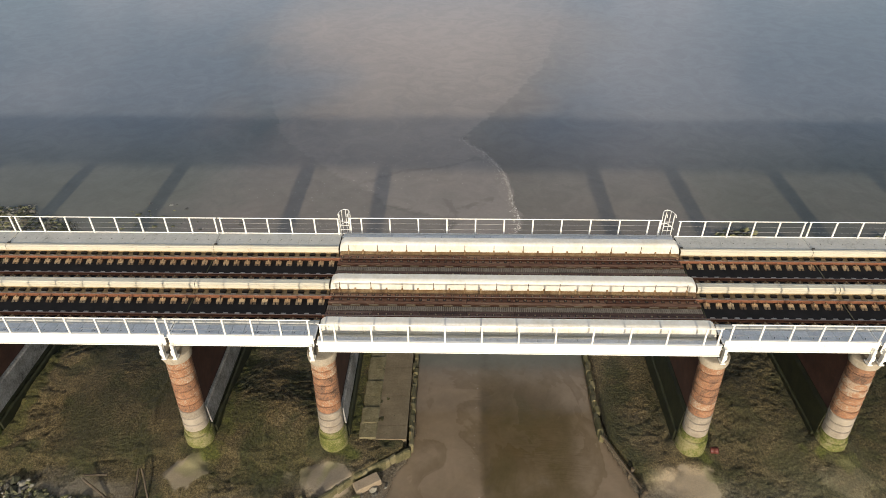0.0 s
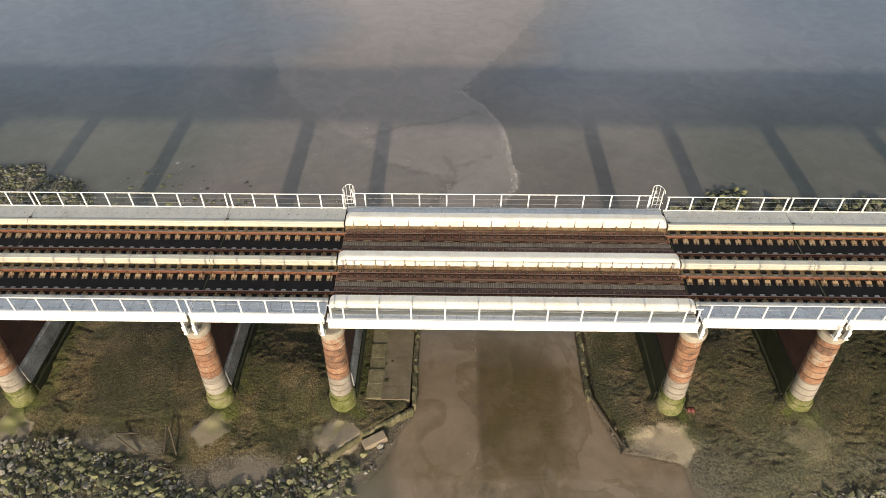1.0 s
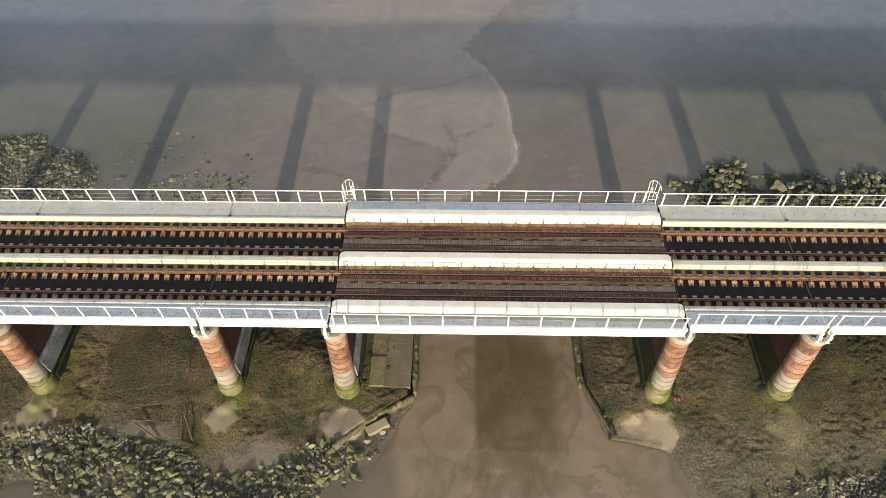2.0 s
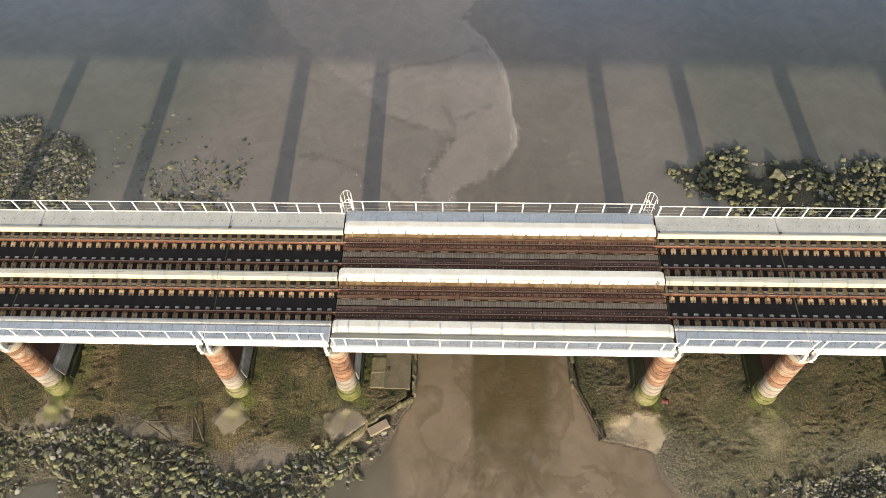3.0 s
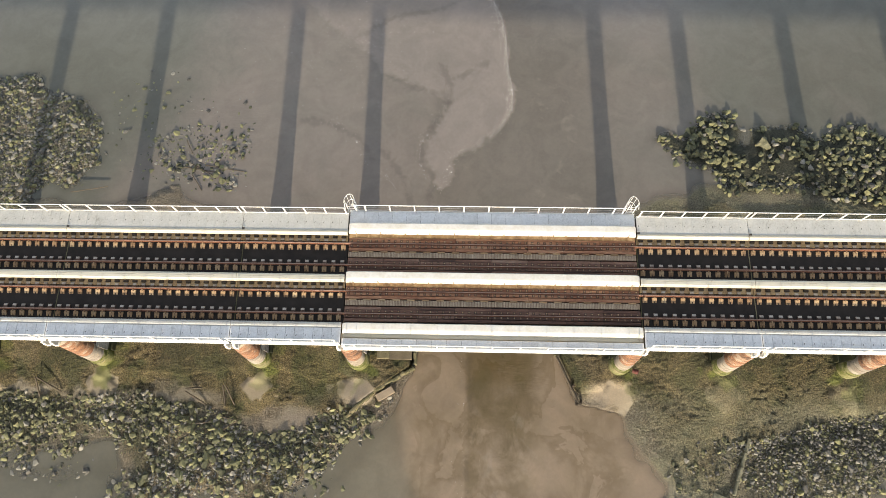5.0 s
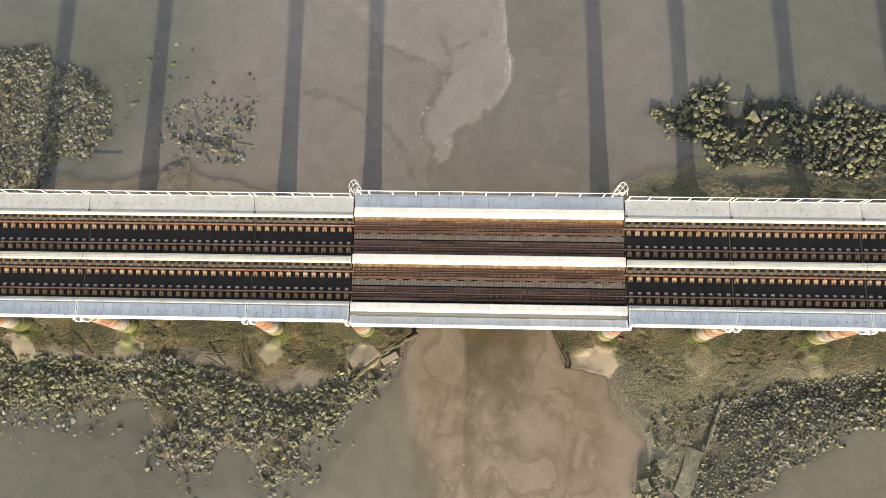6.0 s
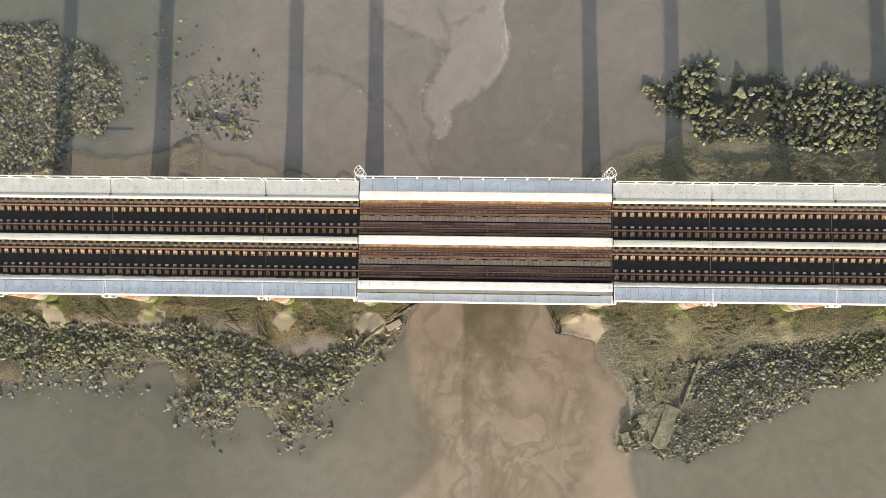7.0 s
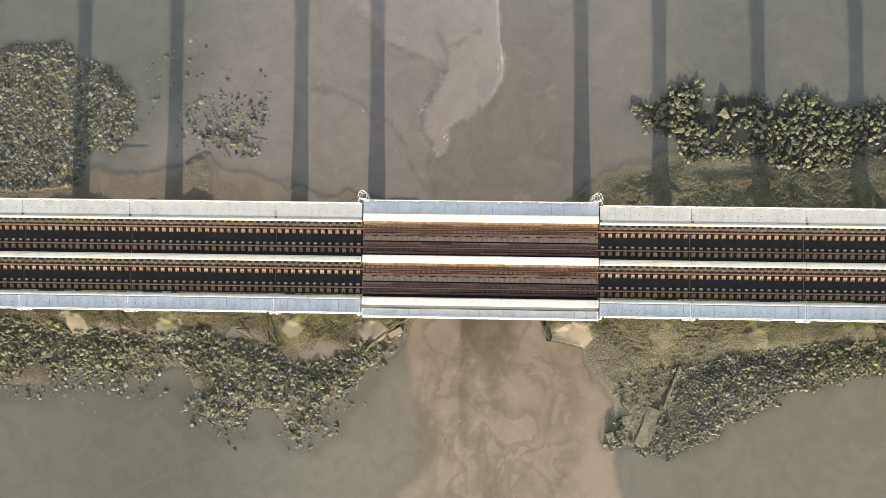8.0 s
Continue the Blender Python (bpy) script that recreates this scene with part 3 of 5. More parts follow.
    # blue-grey sky reflection put into the far water's colour; darker olive in places
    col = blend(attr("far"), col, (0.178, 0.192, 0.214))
    col = blend(attr("clear"), col, (0.088, 0.087, 0.066))
    mottle = ramp(noise_tex(0.35, 5, 1.6), 0.3, 0.7, 0.93, 1.06)
    grain = ramp(noise_tex(3.5, 5, 0.6, 0.65), 0.3, 0.7, 0.965, 1.035)
    col = blend(1.0, col, math_("MULTIPLY", mottle, grain), "MULTIPLY")
    l.new(col, b.inputs["Base Color"])
    b.inputs["Roughness"].default_value, b.inputs["IOR"].default_value = 0.07, 1.37
    # ripples in cat's paws
    swell = noise_tex(2.2, 3, 0, 0.5, (0.8, 1.2, 1))
    paws = ramp(noise_tex(0.11, 3), 0.52, 0.66, 0.0, 2.2)
    rip = math_("MULTIPLY", noise_tex(2.6, 2, 0.3, 0.5, (0.55, 2.2, 1), 0.5), paws)
    bp = n.new("ShaderNodeBump")
    bp.inputs["Strength"].default_value, bp.inputs["Distance"].default_value = 0.22, 0.03
    l.new(math_("ADD", swell, rip), bp.inputs["Height"])
    l.new(bp.outputs[0], b.inputs["Normal"])
    l.new(attr("depth"), b.inputs["Alpha"])
    return m


# ---- ground and water ----
gx = ease(-46, 40, -2500, 2500, 0.088, 120)
gy = ease(-18.5, 20, -2500, 2500, 0.088, 120)
GX, GY = np.meshgrid(gx, gy)
GZ = height(GX, GY)
jit = value_noise(GX, GY, 0.9, 31) * 0.35 + value_noise(GX, GY, 0.35, 32) * 0.15
silt = 0.15 * step(-0.1, 0.6, value_noise(GX, GY, 3.3, 33))
moss = np.zeros(GX.shape)
for k, px in enumerate(PIERS):
    r = np.hypot((GX - px - 1.8 * jit + 0.15 * (k % 3 - 1)) / 1.1, (GY + 6.4 + 1.5 * jit) / 1.1)
    silt = np.maximum(silt, (0.92 if k < 7 else 0.42) * step(1.12, 0.88, r))
    moss = np.maximum(moss, step(1.25, 0.5, np.hypot((GX - px - (0.6 if k < 7 else -0.6)) / 0.8, (GY + 4.9) / 0.6) + 1.8 * jit))
    moss = np.maximum(moss, 0.55 * step(0.6, 0.2, np.abs(GX - px - 1.05) + 1.2 * jit) * step(4.5, 3.6, np.abs(GY)) * (k < 7))
    moss = np.maximum(moss, (0.75 if px == -29.69 else 0.45) * step(0.9, 0.4, np.hypot(GX - px - 0.3, GY + 5.7) + 1.8 * jit))
wet = np.maximum(0.85 * step(0.25 + 0.25 * step(5, 8, GX) * step(-6, -8, GY), 0.02, GZ + jit * 0.2), 0.8 * step(4.5, 5.5, GY + jit) * step(-14, -17, GX))
silt = np.maximum(silt, 0.9 * np.exp(-(((GX - 8.2) / 1.9) ** 2 + ((GY + 6.5) / 1.0) ** 2) ** 2))
weed = np.zeros(GX.shape)
for px in PIERS:
    weed = np.maximum(weed, 0.4 * step(1.9, 1.0, np.abs(GX - px) + jit) * step(5.3, 4.4, np.abs(GY) + jit))
weed = np.maximum(weed, (0.4 - 0.3 * step(-19, -16, GX) * step(-8, -10, GX)) * step(5, 3, GY) * step(0.1, 0.5, value_noise(GX, GY, 2.7, 35) + jit * 0.6) * step(0.3, 0.6, GZ))
stony = np.zeros(GX.shape)
for k, (poly, dens, size) in enumerate(ROCKS):
    if k not in (4, 7, 8, 9):      # those lie on pale silt
        stony = np.maximum(stony, (0.6 if k == 3 else 1.0) * step(-0.2, 0.9, signed(poly, GX, GY) + jit))
stony *= (0.55 + 0.45 * step(-0.3, 0.4, value_noise(GX, GY, 1.7, 36))) * (1 - 0.75 * step(-9.5, -12.5, GY)) * (1 - 0.3 * step(0, -8, GX) * (GY < 0))
# shade in the gaps between stones, put into the bed's green-black colour
slime = np.maximum(step(-0.5, 0.4, signed(ROCKS[5][0], GX, GY) + jit), 0.55 * step(0.0, 0.8, signed(ROCKS[1][0], GX, GY) + jit) * step(-12.5, -9.5, GY))
# brown wet silt in the hollows, smooth bed under water
bed = step(0.03, -0.04, GZ) * (1 - stony)
for cx, cy, rx, ry in ((-15.0, -8.9, 2.0, 1.2), (-10.6, -6.7, 1.6, 0.8), (-29.5, -7.2, 3.2, 0.6), (-23.5, -7.1, 2.6, 0.55), (-35, -6.9, 2.2, 0.6), (11.6, -13.0, 1.3, 1.8)):
    m = np.exp(-(((GX - cx + jit * 2) / rx) ** 2 + ((GY - cy - jit) / ry) ** 2) ** 2)
    bed = np.maximum(bed, 0.8 * m)
    wet = np.maximum(wet, m)
    stony *= 1 - m
silt = np.maximum(silt, 0.9 * bed)
weed = np.maximum(weed, 0.5 * step(10, 12, GX) * step(5, 3, GY) * step(-9.5, -7.5, GY) * (0.75 + 0.5 * jit))
weed = np.maximum(weed, 0.38 * step(-10.5, -12, GX) * step(-4.2, -5.2, GY) * step(-8.6, -7.2, GY + jit) * (0.8 + 0.5 * jit))
# pale flat silt spread upstream of the western piers
spread = step(4.6, 5.6, GY + 0.5 * jit) * step(-11, -15, GX)
silt = np.maximum(silt, 0.30 * spread)
# darker flats between the western piers and on the east bank, green algae towards their lower edge
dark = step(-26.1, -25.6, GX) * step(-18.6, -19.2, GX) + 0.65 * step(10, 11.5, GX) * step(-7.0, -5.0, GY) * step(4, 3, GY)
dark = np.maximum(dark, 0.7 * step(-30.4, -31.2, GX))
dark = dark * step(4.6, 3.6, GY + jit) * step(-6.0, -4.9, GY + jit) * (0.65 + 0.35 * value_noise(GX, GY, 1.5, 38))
weed = np.maximum(weed, 0.85 * step(-15.9, -15.3, GX + jit) * step(-11.2, -11.9, GX + jit) * step(-3.4, -4.4, GY) * step(-7.6, -6.6, GY + jit))
weed = np.maximum(weed, 0.5 * step(10.5, 12, GX) * step(5, 3, GY) * step(0.05, 0.4, value_noise(GX, GY, 3.1, 39) + jit * 0.8))
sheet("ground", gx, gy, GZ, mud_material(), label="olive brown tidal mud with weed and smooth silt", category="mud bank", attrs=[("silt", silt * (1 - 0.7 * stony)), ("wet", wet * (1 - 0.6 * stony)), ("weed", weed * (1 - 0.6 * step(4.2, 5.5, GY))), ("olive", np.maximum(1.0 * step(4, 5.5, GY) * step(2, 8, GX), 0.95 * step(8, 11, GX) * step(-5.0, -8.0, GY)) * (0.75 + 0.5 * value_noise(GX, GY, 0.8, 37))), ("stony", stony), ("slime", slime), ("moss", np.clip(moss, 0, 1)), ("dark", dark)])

wx = ease(-50, 44, -2500, 2500, 0.18, 120)
wy = ease(-24, 40, -2500, 2500, 0.18, 120)
WX, WY = np.meshgrid(wx, wy)
deep = np.maximum(0.0, -height(WX, WY, False))
wobw = value_noise(WX, WY, 6.0, 41) * 2.0 + value_noise(WX, WY, 2.4, 42) * 0.8 + value_noise(WX, WY, 0.9, 43) * 0.3


def line_distance(points, X, Y):
    """Distance to an open line."""
    d = np.full(X.shape, 1e3)
    for (ax, ay), (bx, by) in zip(points, points[1:]):
        ex, ey = bx - ax, by - ay
        t = np.clip(((X - ax) * ex + (Y - ay) * ey) / (ex * ex + ey * ey), 0, 1)
        d = np.minimum(d, np.hypot(X - ax - t * ex, Y - ay - t * ey))
    return d


# silt plume above the bridge: its foamy outer edge, then its inner seam
PLUME_EDGE = [(12, 76), (7, 54), (3, 45), (-1.0, 38), (-3.2, 33.5), (-1.0, 30.2), (0.5, 27), (0.95, 24.2), (1.1, 21.5), (1.45, 19), (1.4, 17.2), (0.4, 15.6), (-0.7, 14.4), (-1.9, 13.6), (-3.2, 13.1), (-3.8, 12.4), (-3.6, 11.2), (-4.5, 9.8)]
PLUME_SEAM = [(-5.3, 11.0), (-6.4, 12.6), (-6.0, 14.5), (-4.6, 16.6), (-4.0, 18.0)]
PLUME = PLUME_EDGE + [(-5.3, 11.0), (-6.4, 12.6), (-6.0, 14.5), (-4.6, 16.6), (-4.0, 18.0), (-6.8, 19.6), (-9.6, 20.8), (-12.5, 24), (-16, 27), (-22, 34), (-26, 46), (-30, 62), (-36, 110), (18, 110)]
SEAMS = [PLUME_SEAM, [(-0.9, 21.9), (-2.5, 21.0), (-4.0, 20.2), (-4.0, 18.0)], [(-4.0, 20.2), (-4.9, 21.8)], [(-9.6, 20.7), (-7.6, 19.6), (-4.6, 18.8), (-4.0, 18.0)],
         [(-5.3, 11.0), (-5.6, 8.9), (-4.9, 5.6)], [(-9.7, 13.4), (-8.0, 11.5), (-7.2, 8.9), (-5.8, 7.0), (-5.0, 5.4)], [(-16.2, 16.2), (-13.5, 15.7), (-11.6, 14.4), (-10.4, 12.6)],
         [(-12.5, 24.5), (-9, 26.8), (-5, 27.6), (-1.5, 29.5)]]
plume = np.clip(signed(PLUME, WX, WY), -4, 4)
plume_mask = (0.6 + 0.3 * step(-7.5, -3.5, WX + wobw)) * step(3, 8, WY)
beside = 0.62 * step(12.5, 6.5, WX + 0.6 * wobw) * step(-5.8, -4.6, WX) * step(3, 7, WY) * step(46, 26, WY)
seam = np.full(WX.shape, 1e3)
for pts in SEAMS:
    seam = np.minimum(seam, line_distance(pts, WX, WY))
# the channel below the bridge: brown flood, darker clouds in its middle, a foam seam
tan_up = (0.45 * step(21, 13, WX + wobw) + 0.25) * step(-36, -20, WX + 2 * wobw) * step(2, 5, WY)
tan_left = np.interp(WY, [-26, -19, -16.5, -14.5, -12, -9.5, -8, -6], [-10.5, -5.2, -4.6, -5.2, -6.4, -7.2, -7.4, -7.6])
tan_right = np.interp(WY, [-26, -18, -15, -8], [13.2, 12.0, 12.8, 13.5])
flood = np.clip(np.minimum(WX - tan_left, tan_right - WX), -4, 4)
tan_down = (0.5 * step(-3.5, 2.5, WX + 12.5 + wobw) + 0.5 * step(-0.7, 0.7, WX - tan_left + 0.5 * wobw)) * step(0.7, -0.5, WX - tan_right + 0.4 * wobw) * step(3, 1, WY)
SEAMS_DOWN = [(-2.3, 3), (-2.6, -5), (-2.3, -9), (-2.7, -12), (-2.2, -15), (-2.1, -18), (-1.7, -24)]
seam = np.minimum(seam, 0.15 + 0.8 * np.abs(line_distance(SEAMS_DOWN, WX - 0.35, WY)))
billow = 0.95 * step(-2.55, -2.15, WX + 0.12 * wobw) * step(4.2, 1.0, WX + 0.5 * wobw) * step(2, -1, WY) * (1 - 0.45 * step(-8, -16, WY))
billow = np.maximum(billow, 0.35 * step(-6.8, -6.0, WX) * step(-2.0, -3.0, WX) * step(-6, -9, WY))
billow = np.maximum(billow, 0.30 * step(4, 6, WX) * step(-7, -8, WY) * step(11, 8, WX))
roll = 0.55 * step(-7.0, -4.5, WX + 0.5 * wobw) * step(9.5, 6.0, WX + wobw) * step(3, 0, WY)
core = step(-2.6, -2.1, WX + 0.12 * wobw) * step(3.6, 1.4, WX + 0.6 * wobw) * step(2, -1, WY)
mist = np.clip(0.12 + 0.75 * np.maximum(tan_up, tan_down) - (0.26 * core + 0.24 * step(3, 1, WY)) * step(-13, -6, WY + wobw) + 0.05 * wobw + 0.22 * step(12, 20, WX) * step(-8, -12, WY), 0, 1)
wisp = np.maximum(0.45 * step(2.0, 3.0, WX) * step(7.5, 6.0, WX) * step(4, 6, WY) * step(27, 22, WY), 0.16 * step(-20, -14, WX) * step(0, -2, WX) * step(6, 10, WY))
wisp = np.maximum(wisp, 0.22 * step(-2.4, -1.4, WX) * step(4, 2, WX) * step(-3, -8, WY))
# darker olive: upstream mostly to the east, downstream only to the west
clear = 0.30 * step(10, 24, WX + wobw) * step(2, 6, WY) * step(40, 24, WY) + 0.10 * step(2, 6, WY) * step(34, 22, WY) + 0.55 * step(-14, -30, WX + wobw) * step(-7, -14, WY) + 0.16 * step(-18, -30, WX + wobw) * step(12, 17, WY) * step(40, 26, WY)
# mask of the far water that gets the painted sky reflection
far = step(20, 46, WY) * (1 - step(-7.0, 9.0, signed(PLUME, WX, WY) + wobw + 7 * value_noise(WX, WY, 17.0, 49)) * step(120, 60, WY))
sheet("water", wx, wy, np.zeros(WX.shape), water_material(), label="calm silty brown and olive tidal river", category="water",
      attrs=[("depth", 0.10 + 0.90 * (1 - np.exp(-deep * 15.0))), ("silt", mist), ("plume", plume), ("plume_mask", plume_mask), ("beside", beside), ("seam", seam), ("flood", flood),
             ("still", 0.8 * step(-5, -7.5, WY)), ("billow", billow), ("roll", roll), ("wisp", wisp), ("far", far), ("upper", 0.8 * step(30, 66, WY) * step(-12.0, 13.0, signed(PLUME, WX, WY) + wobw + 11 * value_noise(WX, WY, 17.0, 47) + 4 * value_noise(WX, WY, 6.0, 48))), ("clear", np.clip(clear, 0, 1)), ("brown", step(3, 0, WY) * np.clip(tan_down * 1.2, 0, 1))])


# ---- bridge ----
RAIL_Y = (2.42, 0.915, -0.885, -2.39)
RAIL_Z = 8.05
GRADE = pose(0.0, 0, -0.013, 0, 0.29)      # the whole deck falls gently towards +x
FLOOR_Z = 7.78


def running_rail(y, x0, x1):
    t = thing("running_rail", "rusty running rail with worn brown head along the bridge deck", "rail", "running rails")
    t.matrix_basis = GRADE
    part("web", profile([(y - 0.07, 7.90), (y + 0.07, 7.90), (y + 0.07, 7.912), (y + 0.012, 7.93), (y + 0.012, 8.01), (y + 0.036, 8.02), (y + 0.036, 8.045),
                         (y - 0.036, 8.045), (y - 0.036, 8.02), (y - 0.012, 8.01), (y - 0.012, 7.93), (y - 0.07, 7.912)], x0, x1), M_RUST, t)
    part("rail_head", profile([(y - 0.030, 8.045), (y + 0.030, 8.045), (y + 0.026, RAIL_Z), (y - 0.026, RAIL_Z)], x0, x1), M_RAILTOP, t, "worn rail head")


def railing(x0, x1, y, z0, z1, label, group, n_rails=2, pitch=1.4, end=0.0):
    t = thing("railing", label, "railing", group)
    t.matrix_basis = GRADE
    xs = [x0, x1]
    if end:
        n = max(1, round((x1 - x0 - 2 * end) / pitch))
        xs += [x0 + end + (x1 - x0 - 2 * end) * i / n for i in range(n + 1)]
    else:
        n = max(1, round((x1 - x0) / pitch))
        xs = [x0 + (x1 - x0) * i / n for i in range(n + 1)]
    first = None
    for x in xs:
        if first is None:
            first = part("post", box(-0.042, 0.042, -0.035, 0.035, z0, z1, 0.008), M_WHITE, t)
            first.location = (x, y, 0)
        else:
            again(first, t, x, y)
    part("top_rail", tube([(x0 - 0.12, y, z1), (x1 + 0.12, y, z1)], 0.03), M_WHITE, t)
    for k in range(n_rails):
        zz = z0 + (z1 - z0) * (k + 1) / (n_rails + 1)
        part("mid_rail", tube([(x0, y, zz), (x1, y, zz)], 0.006), M_WIRE, t)
    return t


def approach_span(x0, x1):
    """A short deck span: shallow cream girders, trough floor, side walkways and white fascia."""
    a, b = x0 + 0.012, x1 - 0.012
    fa, fb = (x0 + 0.08, x1 - 0.08)
    t = thing("approach_span", "short steel approach span with cream girders and grey walkways", "bridge span", "approach spans")
    t.matrix_basis = GRADE
    part("trough_floor", box(a, b, -2.95, 2.95, 7.45, FLOOR_Z), M_TROUGH, t, "black bitumen trough floor")
    n = max(1, round((b - a) / 3.0))
    w = (b - a) / n
    for yb, wide, name in ((2.96, 0.30, "far_girder"), (-0.32, 0.48, "middle_girder"), (-3.40, 0.34, "near_girder")):
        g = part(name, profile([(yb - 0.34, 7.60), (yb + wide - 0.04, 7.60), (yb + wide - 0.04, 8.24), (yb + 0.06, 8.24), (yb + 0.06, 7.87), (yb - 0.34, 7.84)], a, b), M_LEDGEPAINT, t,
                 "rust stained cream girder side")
        first = None
        for i in range(n):
            x = a + w * (i + 0.5)
            if first is None:
                bm = profile([(0, 8.03), (0.03, 8.03), (0.03, 8.22), (0.10, 8.26), (wide, 8.28), (wide, 8.30), (wide - 0.09, 8.30), (wide - 0.10, 8.33), (0.62 * wide + 0.012, 8.329), (0.62 * wide + 0.012, 8.295), (0.62 * wide - 0.008, 8.295), (0.62 * wide - 0.008, 8.327), (0.10, 8.325), (0.07, 8.29), (0.0, 8.25)], -w / 2 + 0.001, w / 2 - 0.001)
                first = part("cover_plate", bm, M_CONC if name == "near_girder" else M_CREAM, g, "grey cover plate" if name == "near_girder" else "cream cover plate")
                first.location = (x, yb, 0)
            else:
                again(first, g, x, yb)
    # rail seats: dark block, tan sloping plate towards the sun, pale clip plate behind, knobs beside the rail
    n = max(1, round((b - a) / 0.6))
    pieces = [("rail_seat", profile([(-0.36, FLOOR_Z), (0.36, FLOOR_Z), (0.36, 7.79), (0.13, 7.88), (-0.13, 7.88), (-0.36, 7.79)], -0.14, 0.14), M_CHAIR, "dark rail seat"),
              ("seat_plate", add(add(profile([(-0.33, FLOOR_Z), (-0.14, FLOOR_Z), (-0.14, 7.905), (-0.33, 7.845)], -0.15, 0.15),
                                     profile([(-0.45, FLOOR_Z), (-0.332, FLOOR_Z), (-0.332, 7.845), (-0.42, 7.805)], -0.15, -0.028)),
                                 profile([(-0.45, FLOOR_Z), (-0.332, FLOOR_Z), (-0.332, 7.845), (-0.42, 7.805)], 0.028, 0.15)), M_PAD, "tan seat plate"),
              ("clip_plate", box(-0.12, 0.12, 0.19, 0.33, 7.80, 7.885, 0.012), M_CLIP, "pale clip plate"),
              ("clip_knob", box(-0.035, 0.035, -0.21, -0.06, 7.87, 7.97, 0.015), M_PAD, "rusty clip knob")]
    for name, bm, m, lab in pieces:
        first = None
        for y in RAIL_Y:
            for i in range(n):
                x = a + (b - a) * (i + 0.5) / n
                if first is None:
                    first = part(name, bm, m, t, lab)
                    first.location = (x, y, 0)
                else:
                    again(first, t, x, y)
    stop = None
    n = max(1, round((b - a) / 0.6))
    for y in (RAIL_Y[0], RAIL_Y[2]):
        for i in range(n):
            x = a + (b - a) * (i + 0.5) / n
            if stop is None:
                stop = part("stop_block", box(-0.16, 0.16, 0.39, 0.55, FLOOR_Z, 7.95, 0.012), M_TROUGH, t, "dark stop block")
                stop.location = (x, y, 0)
            else:
                again(stop, t, x, y)
    # walkways
    for y0, y1, z, m in ((3.27, 4.42, 8.28, M_CONC), (-4.36, -3.42, 8.27, M_STEELWALK)):
        part("walkway_bearer", box(a, b, y0 + 0.02, y1 - 0.04, 7.95, z - 0.05), M_DARK, t)
        n = max(1, round((b - a) / 0.62))
        w = (b - a) / n
        first = None
        for i in range(n):
            x = a + w * (i + 0.5)
            if first is None:
                gap = 0.009 if y0 < 0 else 0.003
                bm = box(-w / 2 + gap, w / 2 - gap, y0, y1, z - 0.05, z, 0.002)
                first = part("walkway_panel", bm, m, t)
                first.location = (x, 0, 0)
                slot = part("lifting_slot", box(-0.014, 0.014, -0.05, 0.05, -0.004, 0.006), M_DARK, first, "dark lifting slot")
                slot.matrix_basis = pose(-w / 2 + 0.12, (y0 + y1) / 2 - 0.05, z, 0, 0, -25)
            else:
                o = again(first, t, x)
                again(slot, o).matrix_basis = slot.matrix_basis
    part("near_fascia", profile([(-4.42, 7.86), (-4.38, 7.86), (-4.38, 8.50), (-4.36, 8.50), (-4.36, 8.53), (-4.46, 8.53), (-4.46, 8.50), (-4.42, 8.50),
                                 (-4.42, 7.90), (-4.50, 7.90), (-4.50, 7.86)], fa, fb), M_WHITE, t, "white steel fascia plate")
    part("far_fascia", box(a, b, 4.44, 4.48, 7.45, 8.32), M_WHITE, t, "white steel fascia plate")
    part("joint_cover", box(a, a + 0.055, -2.94, 2.94, FLOOR_Z - 0.02, FLOOR_Z + 0.018), M_STONE, t, "olive brown joint cover")
    part("joint_plate", box(a - 0.01, a + 0.16, 3.20, 3.34, 8.335, 8.36, 0.005), M_DARK, t, "dark joint plate")
    railing(a + 0.22, b - 0.22, -4.43, 8.53, 9.52, "white steel handrail on the sunlit bridge fascia", "bridge railings")
    railing(a + 0.15, b - 0.15, 4.42, 8.28, 9.36, "white steel handrail along the concrete bridge walkway", "bridge railings")


